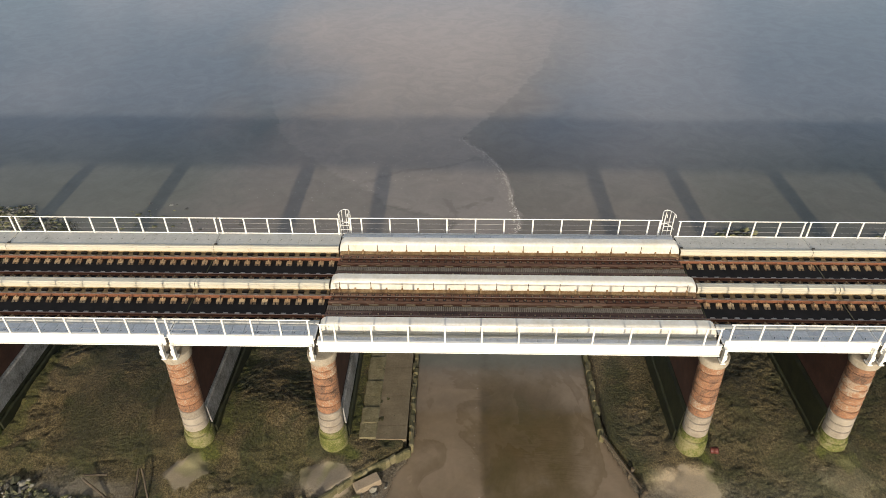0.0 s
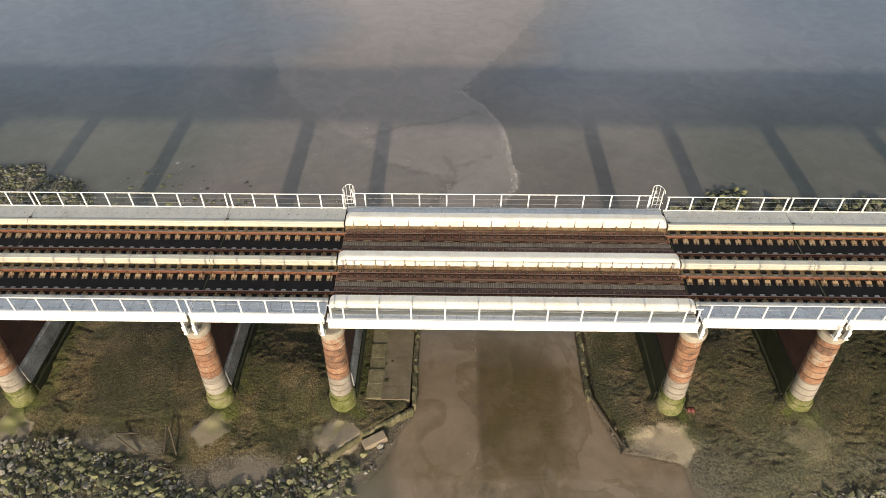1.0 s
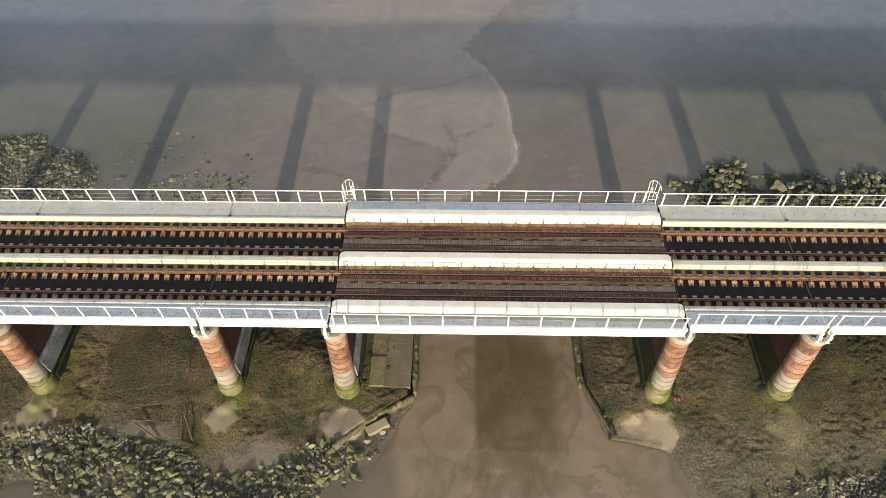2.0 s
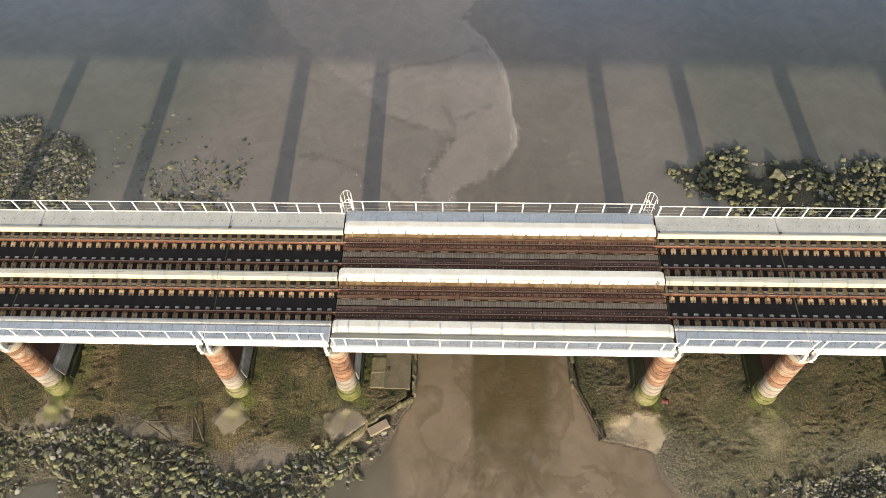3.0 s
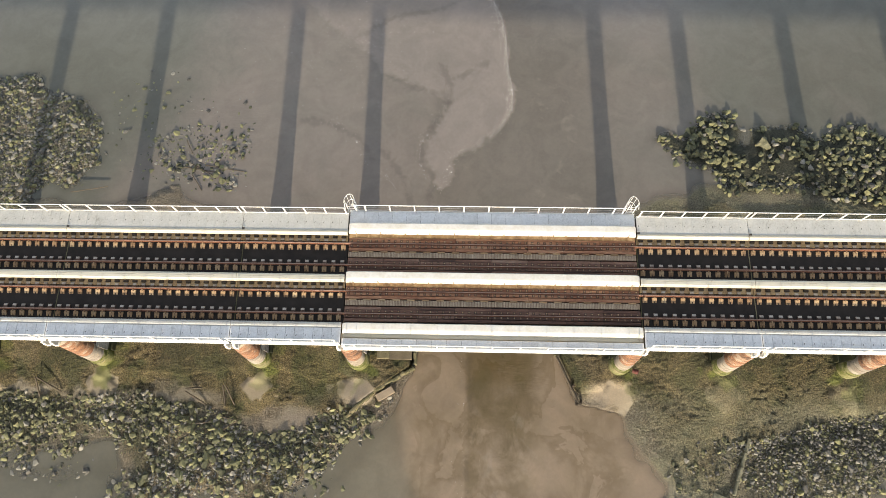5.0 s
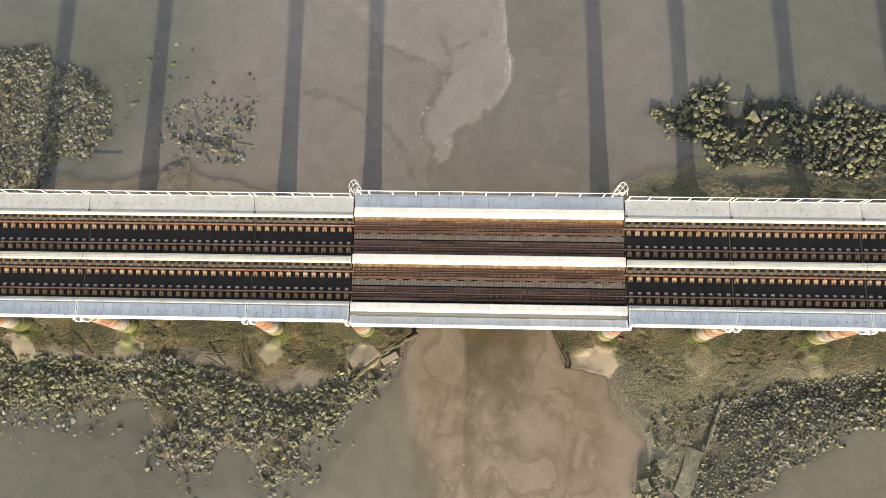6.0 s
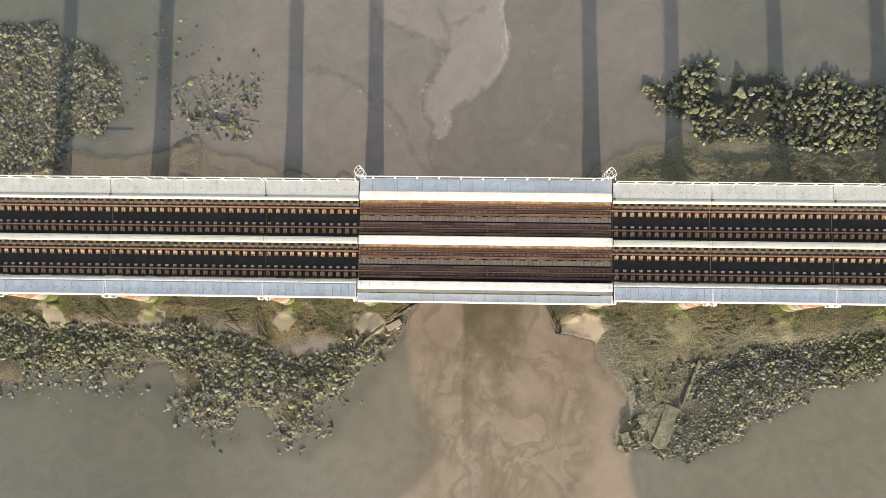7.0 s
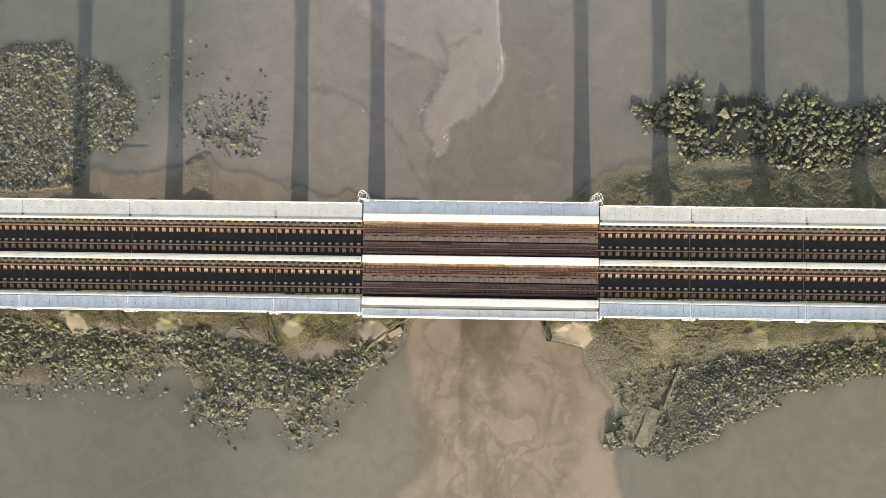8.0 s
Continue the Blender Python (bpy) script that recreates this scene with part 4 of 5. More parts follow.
def girder(yc, x0, x1, wide, name, parent, ledge_mat):
    """A deep plate girder with rounded ends, a stained foot ledge on the sunny side, knees and stiffeners."""
    r, z1, h = 0.40, 8.66, wide / 2
    back = h + (0.10 if name != "near_girder" else 0.03)
    cuts = [0.0, 0.03, 0.10, 0.20, 0.30, r]
    stations = [(x0 + d, z1 - r + math.sqrt(max(0.0, r * r - (r - d) ** 2))) for d in cuts]
    stations += [(x1 - d, z1 - r + math.sqrt(max(0.0, r * r - (r - d) ** 2))) for d in cuts[::-1]]
    bm = bmesh.new()
    rows = []
    for x, zt in stations:
        lo = min(8.03, zt - 0.05)
        q = min(0.19, zt - lo - 0.04)      # radius of the rounded shoulder
        section = [(-h + 0.02, 7.55), (-h + 0.02, lo), (-h - 0.02, lo + 0.03)]
        section += [(-h - 0.02 + q * 1.25 * (1 - math.cos(k * math.pi / 14)), zt - q + (q - 0.01) * math.sin(k * math.pi / 14)) for k in range(8)]
        section += [(back - 0.05, zt), (back, zt - 0.05), (back, 7.55)]
        rows.append([bm.verts.new((x, yc + dy, z)) for dy, z in section])
    m = len(rows[0])
    for a, c in zip(rows, rows[1:]):
        for k in range(m):
            bm.faces.new((a[k], a[(k + 1) % m], c[(k + 1) % m], c[k]))
    bm.faces.new(rows[0])
    bm.faces.new(rows[-1][::-1])
    g = part(name, bm, M_GIRDER, parent, "chalky white plate girder with rounded ends")
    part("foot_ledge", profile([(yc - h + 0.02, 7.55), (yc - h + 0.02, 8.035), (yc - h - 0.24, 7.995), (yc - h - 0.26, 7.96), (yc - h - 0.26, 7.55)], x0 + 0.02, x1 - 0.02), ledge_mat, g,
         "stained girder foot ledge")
    n = 11
    knee = strap = None
    for i in range(2 * n + 1):
        x = x0 + 0.5 + (x1 - x0 - 1.0) * i / (2 * n)
        if name == "near_girder":
            pass
        elif knee is None:
            bm = bmesh.new()
            v = [[bm.verts.new((sx, dy, z)) for dy, z in ((-h + 0.02, 7.98), (-h - 0.21, 7.98), (-h - 0.19, 8.04), (-h - 0.01, 8.19))] for sx in (-0.045, 0.045)]
            bm.faces.new(v[0])
            bm.faces.new(v[1][::-1])
            for k in range(4):
                bm.faces.new((v[0][k], v[1][k], v[1][(k + 1) % 4], v[0][(k + 1) % 4]))
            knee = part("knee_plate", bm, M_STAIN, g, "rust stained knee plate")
            knee.location = (x, yc, 0)
        else:
            again(knee, g, x, yc)
        if i % 2 == 0:
            if strap is None:
                strap = part("joint_strap", box(-0.017, 0.017, -h - 0.036, -h + 0.06, 8.0, z1 - 0.13, 0.006), M_CREAM if name == "near_girder" else M_CHAIR, g, "cream joint strap" if name == "near_girder" else "rust edged joint strap")
                strap.location = (x, yc, 0)
            else:
                again(strap, g, x, yc)
    return g


def main_span(x0, x1):
    a, b = x0 + 0.06, x1 - 0.06
    t = thing("main_span", "long steel main span with deep white plate girders", "bridge span")
    t.matrix_basis = GRADE
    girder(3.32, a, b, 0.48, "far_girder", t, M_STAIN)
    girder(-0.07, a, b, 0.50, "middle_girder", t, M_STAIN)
    girder(-3.44, a, b, 0.56, "near_girder", t, M_CREAM)
    part("trough_floor", box(a, b, -3.3, 3.1, 7.40, 7.70), M_TROUGH, t, "dark deck floor")
    # longitudinal timbers beside the rails, chairs, joint blocks
    for y in RAIL_Y:
        # sunlight is put into the colour: rows by the sunny rails get lighter timber
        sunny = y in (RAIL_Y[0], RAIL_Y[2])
        n = 8
        w = (b - a) / n
        first = None
        for k, dy in enumerate((-0.40, -0.17, 0.17, 0.37)):
            for i in range(n):
                x = a + w * (i + 0.5)
                if first is None:
                    first = part("deck_timber", box(-w / 2 + 0.008, w / 2 - 0.008, -0.093, 0.093, 7.70, 7.97, 0.014), M_SUNLIT_PLANK if sunny else M_TIMBER, t, "brown deck timber")
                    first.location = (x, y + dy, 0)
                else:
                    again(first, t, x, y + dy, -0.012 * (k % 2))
        part("rail_bed", box(a, b, y - 0.08, y + 0.08, 7.70, 7.895), M_DARK, t)
    n = 46
    for name, turn in (("rail_chair", 0), ("rail_clip", 180)):
        chair = None
        for y in RAIL_Y:
            for i in range(n):
                x = a + (b - a) * (i + 0.5) / n
                if chair is None:
                    chair = part(name, box(-0.085, 0.085, 0.095, 0.245, 7.965, 7.99, 0.004), M_CHAIR, t, "dark rusty rail fastening")
                    chair.location = (x, y, 0)
                    chair.rotation_euler.z = math.radians(turn)
                    part("bolt", box(-0.035, 0.035, 0.125, 0.20, 7.985, 8.05, 0.014), M_PAD, chair, "rusty tan bolt head")
                else:
                    o = again(chair, t, x, y, 0, turn)
                    again(chair.children[0], o)
    block = None
    n = 20
    for y in (RAIL_Y[0], RAIL_Y[2]):
        for i in range(n):
            x = a + (b - a) * (i + 0.5) / n
            if block is None:
                block = part("packing_block", box(-0.24, 0.24, -0.60, -0.51, 7.70, 7.955, 0.01), M_PAD, t, "tan packing block")
                block.location = (x, y, 0)
            else:
                again(block, t, x, y)
    bar = None
    for yc in (1.67, -1.64):
        part("grating_frame", box(a, b, yc - 0.19, yc + 0.19, 7.70, 7.86), M_TIMBER, t)
        n = 190
        for i in range(n):
            x = a + (b - a) * (i + 0.5) / n
            if bar is None:
                bar = part("grating_bar", box(-0.038, 0.038, -0.18, 0.18, 7.86, 7.89), M_GRATE, t, "worn grating bar")
                bar.location = (x, yc, 0)
            else:
                again(bar, t, x, yc)
    for y0, y1, z, m in ((3.58, 4.66, 8.15, M_STEELWALK), (-4.62, -4.06, 8.17, M_STEELWALK)):
        part("walkway_bearer", box(a, b, y0 + 0.02, y1 - 0.04, 7.95, z - 0.05), M_DARK, t)
        n = 20
        w = (b - a) / n
        first = None
        for i in range(n):
            x = a + w * (i + 0.5)
            if first is None:
                bm = box(-w / 2 + 0.006, w / 2 - 0.006, y0, y1, z - 0.05, z, 0.006)
                box(-w / 2 + 0.12, -w / 2 + 0.16, (y0 + y1) / 2 - 0.02, (y0 + y1) / 2 + 0.02, z, z + 0.01, 0, bm)
                first = part("walkway_panel", bm, m, t)
                first.location = (x, 0, 0)
            else:
                again(first, t, x)
    part("near_fascia", profile([(-4.68, 7.80), (-4.64, 7.80), (-4.64, 8.44), (-4.62, 8.44), (-4.62, 8.47), (-4.74, 8.47), (-4.74, 8.44), (-4.68, 8.44),
                                 (-4.68, 7.84), (-4.76, 7.84), (-4.76, 7.80)], a + 0.1, b - 0.1), M_WHITE, t, "white steel fascia plate")
    part("far_fascia", box(a, b, 4.67, 4.71, 7.5, 8.2), M_WHITE, t, "white steel fascia plate")
    railing(a + 0.35, b - 0.35, -4.69, 8.47, 9.50, "white steel handrail on the main span fascia", "bridge railings", pitch=1.66, end=0.64)
    railing(a + 0.45, b - 0.85, 4.66, 8.15, 9.26, "white steel handrail along the main span walkway", "bridge railings", pitch=1.66, end=0.64)


def ladder_cage(x):
    t = thing("ladder_cage", "white tubular safety cage round a bridge access ladder", "ladder cage", "ladder cages", x, 4.72, 0)
    for zz in (7.6, 8.5, 9.42):
        part("hoop", tube([(0.36 * math.cos(math.pi * k / 10), 0.08 + 0.62 * math.sin(math.pi * k / 10), zz) for k in range(11)], 0.022), M_WHITE, t)
    for k in (1, 3, 5, 7, 9):
        a = math.pi * k / 10
        part("cage_bar", tube([(0.36 * math.cos(a), 0.08 + 0.62 * math.sin(a), 7.5), (0.36 * math.cos(a), 0.08 + 0.62 * math.sin(a), 9.45)], 0.018), M_WHITE, t)
    for sx in (-0.25, 0.25):
        part("ladder_stile", tube([(sx, 0.08, 1.2), (sx, 0.08, 9.5), (sx, -0.1, 9.62), (sx, -0.25, 9.5)], 0.025), M_WHITE, t)
    first = None
    for k in range(26):
        if first is None:
            first = part("rung", tube([(-0.25, 0.08, 1.5), (0.25, 0.08, 1.5)], 0.015), M_WHITE, t)
        else:
            again(first, t, 0, 0, 0.3 * k)


def bridge_pier(x, brackets):
    t = thing("bridge_pier", "round-ended red brick bridge pier on a green plinth", "bridge pier", "bridge piers", x, 0, 0)
    # under-deck shade put into the wall's brick colour, darker than the drums
    part("wall", box(-0.52, 0.52, -3.95, 3.95, 2.3, 6.9), M_SHADEBRICK, t, "brick cross wall with shade in its dark colour")
    # dark plinth body; only its +x side gets the pale facing below
    part("wall_plinth", profile_y([(-0.72, 0.9), (-0.66, 2.9), (-0.55, 3.1), (0.55, 3.1), (0.60, 2.9), (0.66, 0.9)], -4.0, 4.0), M_WEED, t, "dark green black wall plinth")
    part("cement_facing", profile_y([(0.62, 1.75), (0.58, 2.88), (0.55, 3.06), (0.55, 3.13), (0.68, 2.94), (0.74, 1.75)], -4.02, 4.02), M_LEDGE, t, "pale grey cement facing")
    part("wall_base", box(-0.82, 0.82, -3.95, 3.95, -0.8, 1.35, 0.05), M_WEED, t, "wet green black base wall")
    n = 10
    z0, z1 = 1.98, 6.72
    h = (z1 - z0) / n
    for side in (-1, 1):
        def axis(z):
            return side * (4.3 - 0.38 * (z - 2) / 4.8)
        core = part("core", lathe([(0.44, 1.2), (0.36, 6.7)], 20), M_DARK, t)
        core.location = (0, axis(4.4), 0)
        for i in range(n):
            za, zb = z0 + h * i, z0 + h * (i + 1)
            ra, rb = 0.645 - 0.025 * i / n, 0.645 - 0.025 * (i + 1) / n
            d = part("drum", lathe([(ra - 0.035, za + 0.004), (ra, za + 0.03), (rb + 0.005, zb - 0.02), (rb - 0.035, zb)], 32), M_LIME if i < 3 else M_BRICK, t)
            d.location = (0, axis((za + zb) / 2), 0)
        p = part("plinth", lathe([(0.80, -0.8), (0.77, 1.35), (0.765, 1.52), (0.73, 1.58), (0.655, 1.60), (0.645, 1.74), (0.68, 1.80), (0.675, 1.94), (0.62, 1.98)], 32), M_PLINTH, t, "algae green plinth")
        p.location = (0, axis(2), 0)
        c = part("cap", lathe([(0.62, 6.62), (0.70, 6.70), (0.725, 6.78), (0.73, 7.07), (0.69, 7.13), (0.58, 7.15)], 32), M_CAP, t, "weathered stone cap")
        c.location = (0, axis(6.9), 0)
    part("cap_beam", box(-0.66, 0.66, -3.8, 3.8, 6.85, 7.14, 0.03), M_CAP, t)
    for bx in brackets:
        bm = box(bx - 0.07, bx + 0.07, -4.66, -4.44, 7.15, 8.06, 0.01)
        box(bx - 0.12, bx + 0.12, -4.72, -4.32, 7.15, 7.22, 0.01, bm)
        box(bx - 0.10, bx + 0.10, -4.72, -4.64, 7.42, 7.75, 0.02, bm)
        part("bearing_bracket", bm, M_WHITE, t, "white bearing bracket")


def profile_y(pts, y0, y1):
    b = bmesh.new()
    a = [b.verts.new((x, y0, z)) for x, z in pts]
    c = [b.verts.new((x, y1, z)) for x, z in pts]
    b.faces.new(a)
    b.faces.new(c[::-1])
    for i in range(len(pts)):
        j = (i + 1) % len(pts)
        b.faces.new((a[i], c[i], c[j], a[j]))
    return b


for y in RAIL_Y:
    running_rail(y, PIERS[0], PIERS[-1])
for x0, x1 in zip(PIERS, PIERS[1:]):
    if x0 == -10.48:
        main_span(x0, x1)
    else:
        approach_span(x0, x1)
for x in PIERS:
    bridge_pier(PIER_AXIS.get(x, x), (-0.3,) if x == -10.48 else (0.12,) if x == 8.83 else (-0.27, 0.27))
ladder_cage(-10.30)
ladder_cage(8.50)


# ---- stones ----
def rock_mesh(seed, sub=2, name="rock"):
    b = bmesh.new()
    bmesh.ops.create_icosphere(b, subdivisions=sub, radius=1)
    o = Vector((seed * 7.3, seed * 3.1, seed))
    for v in b.verts:
        d = v.co.normalized()
        f = 1 + 0.30 * noise.noise(d * 1.1 + o) + 0.10 * noise.noise(d * 2.7 + o)
        p = d * f
        # flattened facets
        for k in range(9):
            nrm = Vector((math.sin(seed + k * 2.1), math.cos(seed * 1.7 + k * 1.3), math.sin(seed * 0.6 + k * 3.3))).normalized()
            e = p.dot(nrm) - (0.56 + 0.17 * math.sin(seed * 2.3 + k * 1.9))
            if e > 0:
                p -= nrm * e * 0.96
        v.co = Vector((p.x * 1.15, p.y * (0.85 + 0.15 * math.sin(seed)), p.z * (0.75 + 0.2 * math.sin(seed * 3.1))))
    return b


def ground_at(x, y):
    return float(height(np.array([[x]]), np.array([[y]]), False)[0, 0])


rs = np.random.RandomState(5)
spots = []
for pi, (poly, dens, size) in enumerate(ROCKS):
    xs, ys = [p[0] for p in poly], [p[1] for p in poly]
    n = int((max(xs) - min(xs)) * (max(ys) - min(ys)) * dens)
    X = rs.uniform(min(xs) - 1.2, max(xs) + 1.2, n)
    Y = rs.uniform(min(ys) - 1.2, max(ys) + 1.2, n)
    sd = signed(poly, X, Y)
    wet_side = np.where(np.abs(Y) > (11.5 if pi == 0 else 9.6), 1.0, 0.12)
    keep = (sd + (value_noise(X, Y, 1.9, 11) * 0.8 + rs.exponential((0.7, 0.5, 0.4, 0.6, 1.0, 0.3, 0.4, 0.4, 0.5, 0.3)[pi], n)) * wet_side > 0) & (value_noise(X, Y, 2.9, 12) + value_noise(X, Y, 1.1, 13) * 0.6 > (-1.15 if pi == 3 else -0.95 if pi != 1 else -1.35) + rs.rand(n) * 0.75) & (X > -54) & (X < 46)
    if pi < 2:      # thinner towards the river, with silt between
        keep &= rs.rand(n) < 0.62 + 0.38 * step(-13.5, -10.5, Y)
        for cx, cy, rx, ry, d, bare in HOLLOWS:
            keep &= rs.rand(n) > bare * np.exp(-(((X - cx) / rx) ** 2 + ((Y - cy) / ry) ** 2) ** 2)
    X, Y = X[keep], Y[keep]
    S = size * np.exp(rs.normal(-0.05, 0.6 if pi in (0, 3, 4) else 0.5, len(X))) * 0.62
    Z = height(X[None, :], Y[None, :], False)[0]
    if pi not in AWASH:
        open_ = Z > -0.13 - 0.1 * rs.rand(len(X))
        X, Y, Z, S = X[open_], Y[open_], Z[open_], S[open_]
    for x, y, z, s in zip(X, Y, Z, S):
        spots.append((x, y, max(z, -0.24 if pi not in AWASH else -0.04 if pi != 9 else -0.06), min(s, 0.36), pi))
order = sorted(range(len(spots)), key=lambda i: -spots[i][3] + 0.004 * abs(spots[i][0] + 4))
single = set(order[:290])
variants = []
for k in range(10):
    me = bpy.data.meshes.new("rock")
    b = rock_mesh(k + 1)
    b.to_mesh(me)
    b.free()
    me.materials.append(M_ROCK)
    variants.append(me)
low = []
for k in range(16):
    b = rock_mesh(k + 21, 1)
    b.verts.ensure_lookup_table()
    low.append((np.array([v.co[:] for v in b.verts]), np.array([[v.index for v in f.verts] for f in b.faces])))
    b.free()
heaps = {}
GREY = (0.36, 0.58, 0.35, 0.70, 0.55, 0.14, 0.4, 0.75, 0.5, 0.7)      # share of bare grey stones in each patch
for i, (x, y, z, s, pi) in enumerate(spots):
    e = Euler((rs.uniform(-0.5, 0.5), rs.uniform(-0.5, 0.5), rs.uniform(0, 6.28)))
    lift = rs.uniform(-0.1, 0.3) if pi == 0 else rs.uniform(0.0, 0.42) if pi not in (3, 4, 8, 9) else rs.uniform(-0.1, 0.35) if pi < 8 else rs.uniform(-0.15, 0.3)
    if i in single:
        ob = tagged(new("rock", variants[i % 10]), "weed-stained angular boulder lying on the river bank", "rock", "bank boulders")
        ob.matrix_basis = Matrix.LocRotScale((x, y, z + s * lift), e, (s, s, s * (0.6 if pi in (3, 4) else 0.8 if pi == 0 else 0.4 if pi in AWASH else 1)))
    else:
        co, fa = low[i % 16]
        m = np.array(e.to_matrix())
        heaps.setdefault((pi, rs.rand() < GREY[pi] + 0.35 * (pi == 0) * (y < -12) - 0.2 * (x < -30) - 0.5 * (pi == 1) * (x > 29)), []).append((((co * s) @ m.T) * (1, 1, 0.6 if pi in (3, 4) else 0.8 if pi == 0 else 0.4 if pi in AWASH else 1) + (x, y, z + s * lift), fa))
for (pi, bare), group in heaps.items():
    off, V, Fc = 0, [], []
    for co, fa in group:
        V.append(co)
        Fc.append(fa + off)
        off += len(co)
    V, Fc = np.concatenate(V), np.concatenate(Fc)
    me = bpy.data.meshes.new("rubble")
    me.from_pydata(V.tolist(), [], Fc.tolist())
    me.materials.append(M_ROCKS_GREY if bare else M_ROCKS)
    tagged(new("rubble", me), "bare grey angular rubble along the water edge" if bare else "yellow-green weedy rubble along the water edge", "rubble", "", "stuff")


# ---- river works and debris ----
def worn_block(lx, ly, lz, seed, bevel=0.03):
    b = box(-lx / 2, lx / 2, -ly / 2, ly / 2, 0, lz, bevel)
    for v in b.verts:
        v.co += Vector((noise.noise(v.co * 2.1 + Vector((seed, 0, 0))), noise.noise(v.co * 2.1 + Vector((0, seed, 3))), noise.noise(v.co * 2.3 + Vector((5, 0, seed))))) * 0.05
    return b


def edge_wall(points, label, size=0.6, top=0.62):
    """A low wall of rough stones along a line of (x, y) points."""
    t = thing("edging_wall", label, "edging wall", "bank edging")
    first = []
    k = 0
    for (ax, ay), (bx, by) in zip(points, points[1:]):
        d = math.hypot(bx - ax, by - ay)
        n = max(1, round(d / size))
        for i in range(n):
            u = (i + 0.5) / n
            x, y = ax + (bx - ax) * u, ay + (by - ay) * u
            ang = math.degrees(math.atan2(by - ay, bx - ax)) + rs.uniform(-4, 4)
            if len(first) < 5:
                o = part("edge_stone", worn_block(size * 1.3, 0.24, 0.95, k * 1.7, 0.06), M_STONE, t)
                first.append(o)
            else:
                o = again(first[k % 5], t)
            o.matrix_basis = pose(x + rs.uniform(-0.04, 0.04), y + rs.uniform(-0.04, 0.04), top - 0.95 + rs.uniform(-0.05, 0.04), rs.uniform(-3, 3), rs.uniform(-3, 3), ang)
            k += 1
    return t


edge_wall([(-6.25, 3.2), (-6.2, -4.5)], "low silted stone edging along the river channel", 0.4, 0.66)
edge_wall([(-6.3, -4.75), (-7.3, -5.35), (-9.0, -6.4), (-11.1, -8.35)], "broken diagonal stone edging at the channel mouth", 0.36, 0.6)
edge_wall([(4.35, 3.2), (4.3, -3.7)], "low silted stone edging along the river channel", 0.4, 0.58)

apron = thing("bank_apron", "silted concrete apron slabs beside the channel", "apron")
for y0, y1 in ((-4.2, -3.255), (-3.245, -1.055), (-1.045, 1.175), (1.185, 3.2)):
    part("slab", box(-8.14, -6.42, y0, y1, 0.2, 0.68, 0.015), M_SILTSLAB, apron)
kerb_first = None
for i in range(7):
    if kerb_first is None:
        kerb_first = part("kerb_block", worn_block(0.98, 1.2, 0.7, 3.3, 0.06), M_KERB, apron)
        kerb_first.location = (-8.58, -3.6, 0.03)
    else:
        again(kerb_first, apron, -8.58, -3.6 + i * 1.0, 0.03 + 0.03 * (i % 2))

blk = tagged(part("concrete_block", worn_block(1.4, 0.55, 0.5, 1.1, 0.03), M_BLOCK), "pale concrete block tipped on the channel edge", "block")
blk.matrix_basis = pose(-8.32, -6.66, -0.05, 4, -3, 29)


def log(name, p, q, r, label, category, group=""):
    """A slightly crooked round timber from p to q."""
    p, q = Vector(p), Vector(q)
    pts = []
    for k in range(6):
        u = k / 5
        c = p.lerp(q, u)
        c += Vector((noise.noise(c * 1.3), noise.noise(c * 1.3 + Vector((9, 0, 0))), 0)) * r * 0.8
        pts.append(c)
    return tagged(part(name, tube(pts, r, 7), M_WOOD, None), label, category, group)


log("waling_timber", (4.3, -3.75, 0.62), (5.75, -6.9, 0.52), 0.065, "long grey timber along the channel edge", "timber")
log("waling_timber", (4.42, -3.75, 0.42), (5.85, -6.9, 0.32), 0.06, "long grey timber along the channel edge", "timber")
for x, y, dx, dy, h in ((5.75, -7.15, 0.1, -0.05, 0.75), (6.25, -6.7, -0.35, -0.55, 0.7), (5.4, -6.0, 0.1, 0.1, 0.7)):
    log("mooring_stake", (x, y, -0.3), (x + dx, y + dy, h), 0.09, "short rotten timber stake at the channel edge", "stake", "channel stakes")
for p, q in (((-20.35, -6.3, 0.75), (-20.2, -7.8, 0.15)), ((-20.2, -6.3, 0.75), (-19.45, -7.8, 0.15)), ((-23.2, -6.6, 0.55), (-22.0, -6.55, 0.5)), ((-23.2, -6.8, 0.55), (-21.7, -7.7, 0.2)),
             ((-34.6, -6.0, 0.8), (-34.2, -7.6, 0.15)), ((-34.5, -6.0, 0.8), (-32.7, -7.0, 0.3))):
    log("fallen_stake", p, q, 0.055, "dark waterlogged stake leaning in the mud", "stake", "fallen stakes")
for p, q in (((-22.2, -9.1, 0.35), (-21.0, -8.95, 0.4)), ((-20.05, -9.5, 0.35), (-19.1, -8.85, 0.45)), ((-20.4, -8.55, 0.45), (-19.3, -8.8, 0.45)), ((-26.2, -9.3, 0.4), (-25.2, -9.8, 0.4)),
             ((-35.2, 9.2, 0.35), (-32.3, 9.8, 0.2)), ((-26.8, 11.8, 0.06), (-23.0, 11.2, 0.02)), ((-25.9, 12.2, 0.15), (-23.6, 10.9, 0.1)), ((-26.3, 14.2, 0.1), (-25.6, 12.9, 0.12)),
             ((-25.4, 11.0, 0.1), (-24.4, 9.6, 0.05)), ((-24.4, 11.9, 0.03), (-20.9, 11.3, 0.0)), ((14.4, -17.4, 0.2), (15.6, -16.8, 0.3)), ((-30.6, -8.2, 0.4), (-29.2, -7.4, 0.4))):
    log("driftwood_stick", p, q, 0.035, "thin grey driftwood stick among the stones", "driftwood", "driftwood sticks")
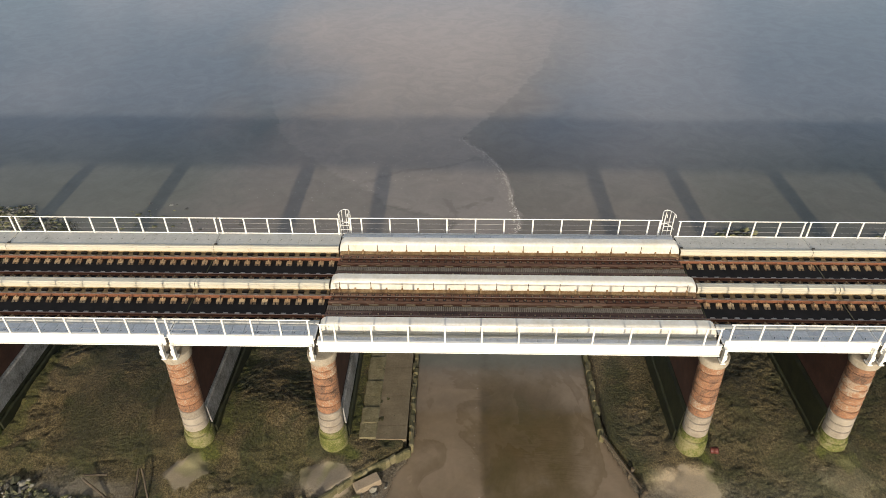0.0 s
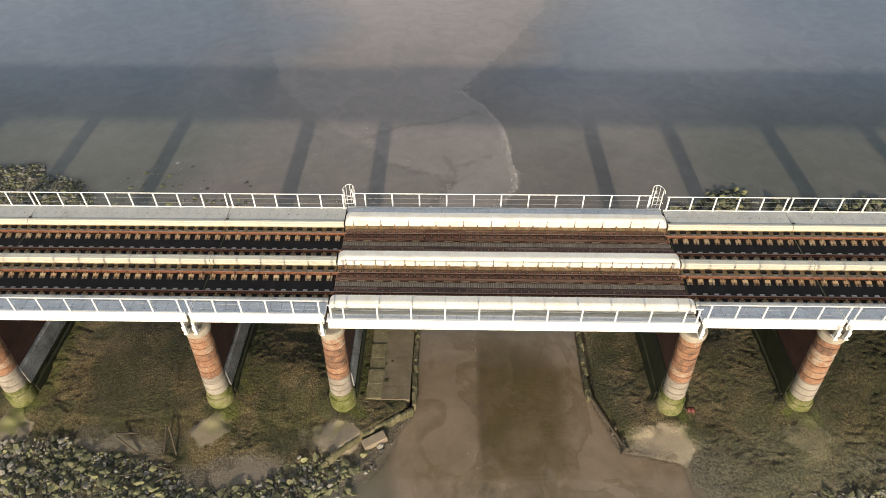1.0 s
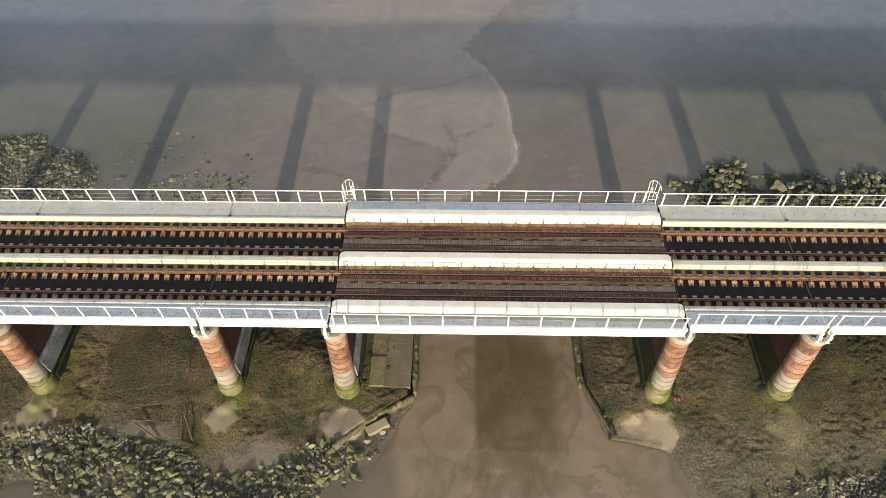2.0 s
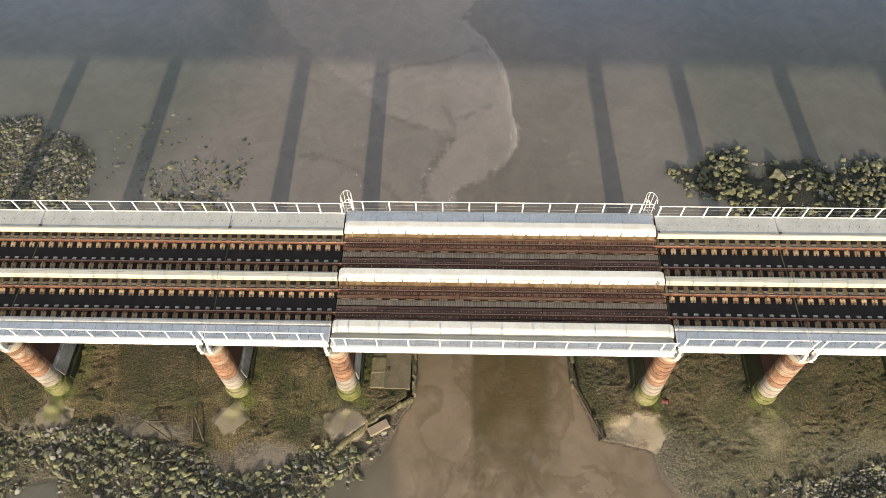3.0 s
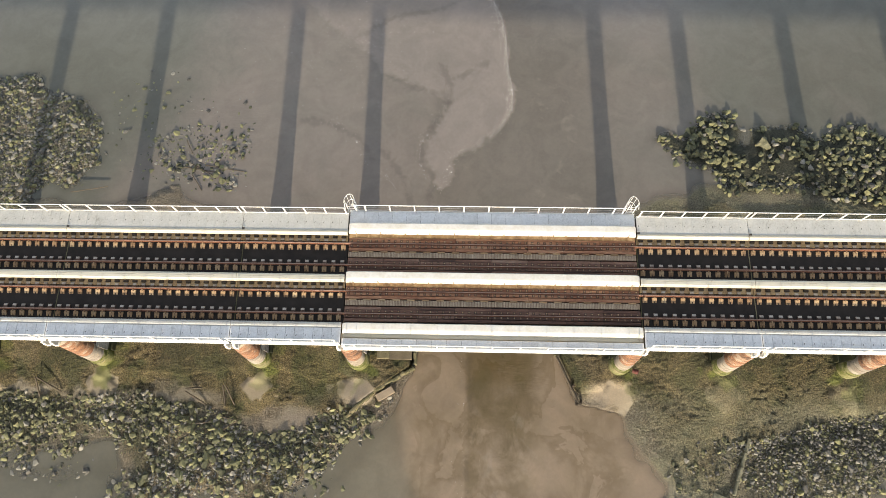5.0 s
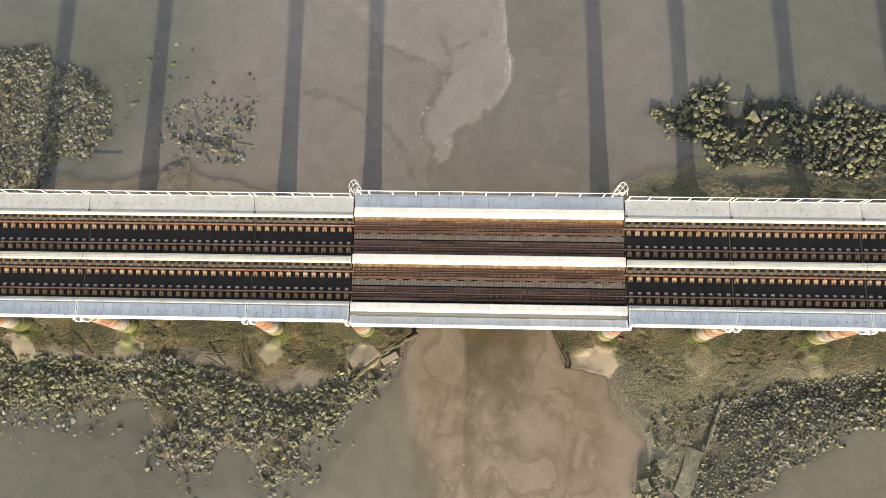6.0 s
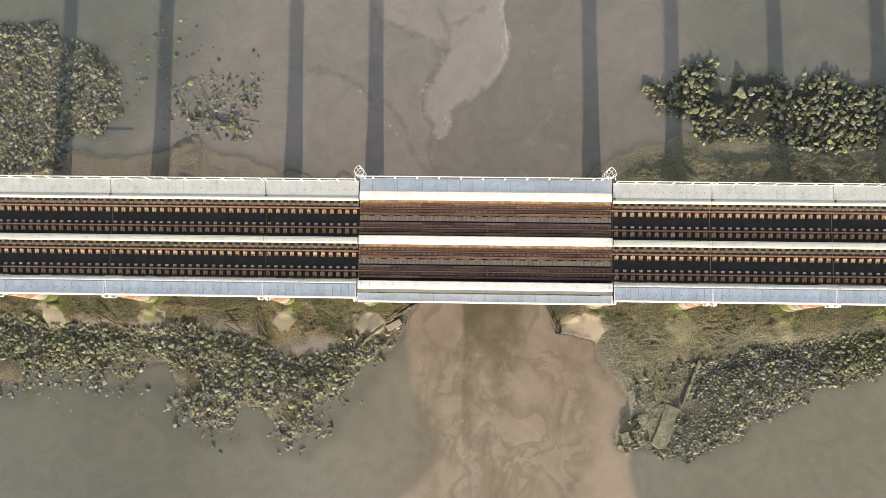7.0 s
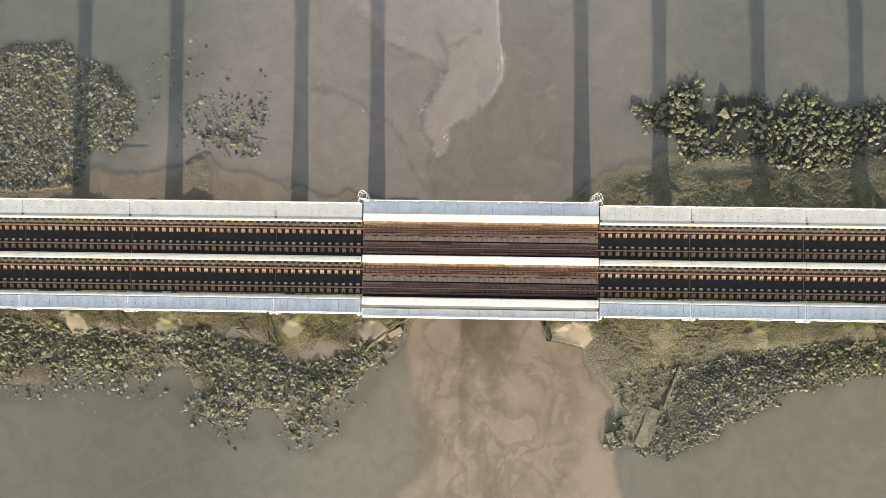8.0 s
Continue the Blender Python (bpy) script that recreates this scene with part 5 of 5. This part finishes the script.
for dx in (0.0, -0.3):
    log("buried_rail", (-26.05 + dx, 2.0, ground_at(-26, 2.0) + 0.06), (-26.3 + dx, -5.3, ground_at(-26.3, -5.3) + 0.06), 0.06, "old half-buried timber rail in the mud", "timber", "buried timbers")

# broken concrete ramp among the stones: two slabs, a side kerb and a loose piece
ramp = thing("concrete_ramp", "broken concrete ramp with a kerb sunk among stones", "ramp")
along = math.degrees(math.atan2(-3.45, -1.3))


def ramp_piece(name, lx, ly, lz, x, y, z, turn, seed, rough=0.06):
    bm = worn_block(lx, ly, lz, seed, 0.05)
    bmesh.ops.subdivide_edges(bm, edges=bm.edges[:], cuts=3, use_grid_fill=True)
    for v in bm.verts:
        v.co += noise.noise_vector(v.co * 2.6 + Vector((seed * 3.0, 0, 0))) * rough
    part(name, bm, M_RAMP, ramp).matrix_basis = pose(x, y, z, 2 * math.sin(seed), 2.5, turn)


ramp_piece("slab", 3.7, 1.2, 0.6, 15.0, -14.95, -0.33, along, 4.0, 0.16)
ramp_piece("slab", 1.3, 0.75, 0.4, 13.3, -14.3, -0.14, 12, 6.1)
ramp_piece("slab", 0.7, 0.9, 0.7, 11.6, -15.9, -0.2, 20, 7.7)
for i in range(4):
    u = (i + 0.5) / 4
    ramp_piece("kerb_block", 1.08, 0.24, 0.6, 17.95 - 1.55 * u, -9.3 - 3.9 * u, -0.12 - 0.10 * u, math.degrees(math.atan2(-3.9, -1.55)) + 2 * math.sin(i * 2.0), 8.0 + i, 0.04)

bm = rock_mesh(9.4, 3)
for v in bm.verts:
    v.co += v.co.normalized() * 0.16 * noise.noise(v.co * 2.4) + noise.noise_vector(v.co * 5.0) * 0.05
big = tagged(part("boulder", bm, M_BOULDER), "large pale grey boulder at the water edge", "boulder")
big.matrix_basis = Matrix.LocRotScale((22.0, 14.1, 0.22), Euler((0.3, 0.4, 0.3)), (1.0, 0.9, 0.9))

drum = thing("red_drum", "crushed faded red plastic drum at the pier foot", "drum", "", 9.85, -4.75, 0.68, 25)
part("shell", lathe([(0.15, 0.0), (0.19, 0.05), (0.16, 0.16), (0.19, 0.28), (0.16, 0.4), (0.1, 0.42)], 14), M_RED, drum).matrix_basis = pose(0, 0, 0.1, 70, 15, 40)

# foam flecks drifting along the edge of the silty plume
V, Fc = [], []
def fleck(x, y, s):
    k = len(V)
    n = 6
    a0 = rs.uniform(0, 6.28)
    for i in range(n):
        rr = s * rs.uniform(0.6, 1.2)
        V.append((x + rr * math.cos(a0 + i * math.tau / n), y + rr * math.sin(a0 + i * math.tau / n), 0.006))
    V.append((x, y, 0.02 + s * 0.15))
    for i in range(n):
        Fc.append((k + i, k + (i + 1) % n, k + n))
for points, per_metre, spread in ((PLUME_EDGE[4:], 45, 0.38), (PLUME_EDGE[5:12], 55, 0.2), (SEAMS[0], 24, 0.35), (SEAMS[6], 12, 0.4), ([(-9.6, 11.6), (-8.2, 10.3)], 22, 0.2), (SEAMS_DOWN, 2.2, 0.12)):
    for (ax, ay), (bx, by) in zip(points, points[1:]):
        for k in range(int(per_metre * math.hypot(bx - ax, by - ay))):
            u = rs.rand()
            fleck(ax + (bx - ax) * u - abs(rs.normal(0, spread)), ay + (by - ay) * u + rs.normal(0, spread), 0.0125 * math.exp(rs.normal(0, 0.6)))
for cx, cy, sx, sy, n in ((-13, 21.5, 2.6, 2.2, 90), (-14.5, 17, 2.5, 1.2, 50), (-17, 24, 3, 2, 60), (-9, 27, 3, 3, 70), (-2.9, -16, 0.3, 3, 26)):
    for k in range(n):
        fleck(cx + rs.normal(0, sx), cy + rs.normal(0, sy), 0.013 * math.exp(rs.normal(0, 0.5)))
me = bpy.data.meshes.new("foam")
me.from_pydata(V, [], Fc)
me.materials.append(M_FOAM)
tagged(new("foam", me), "scattered white foam flecks floating on silty water", "foam", "", "stuff")
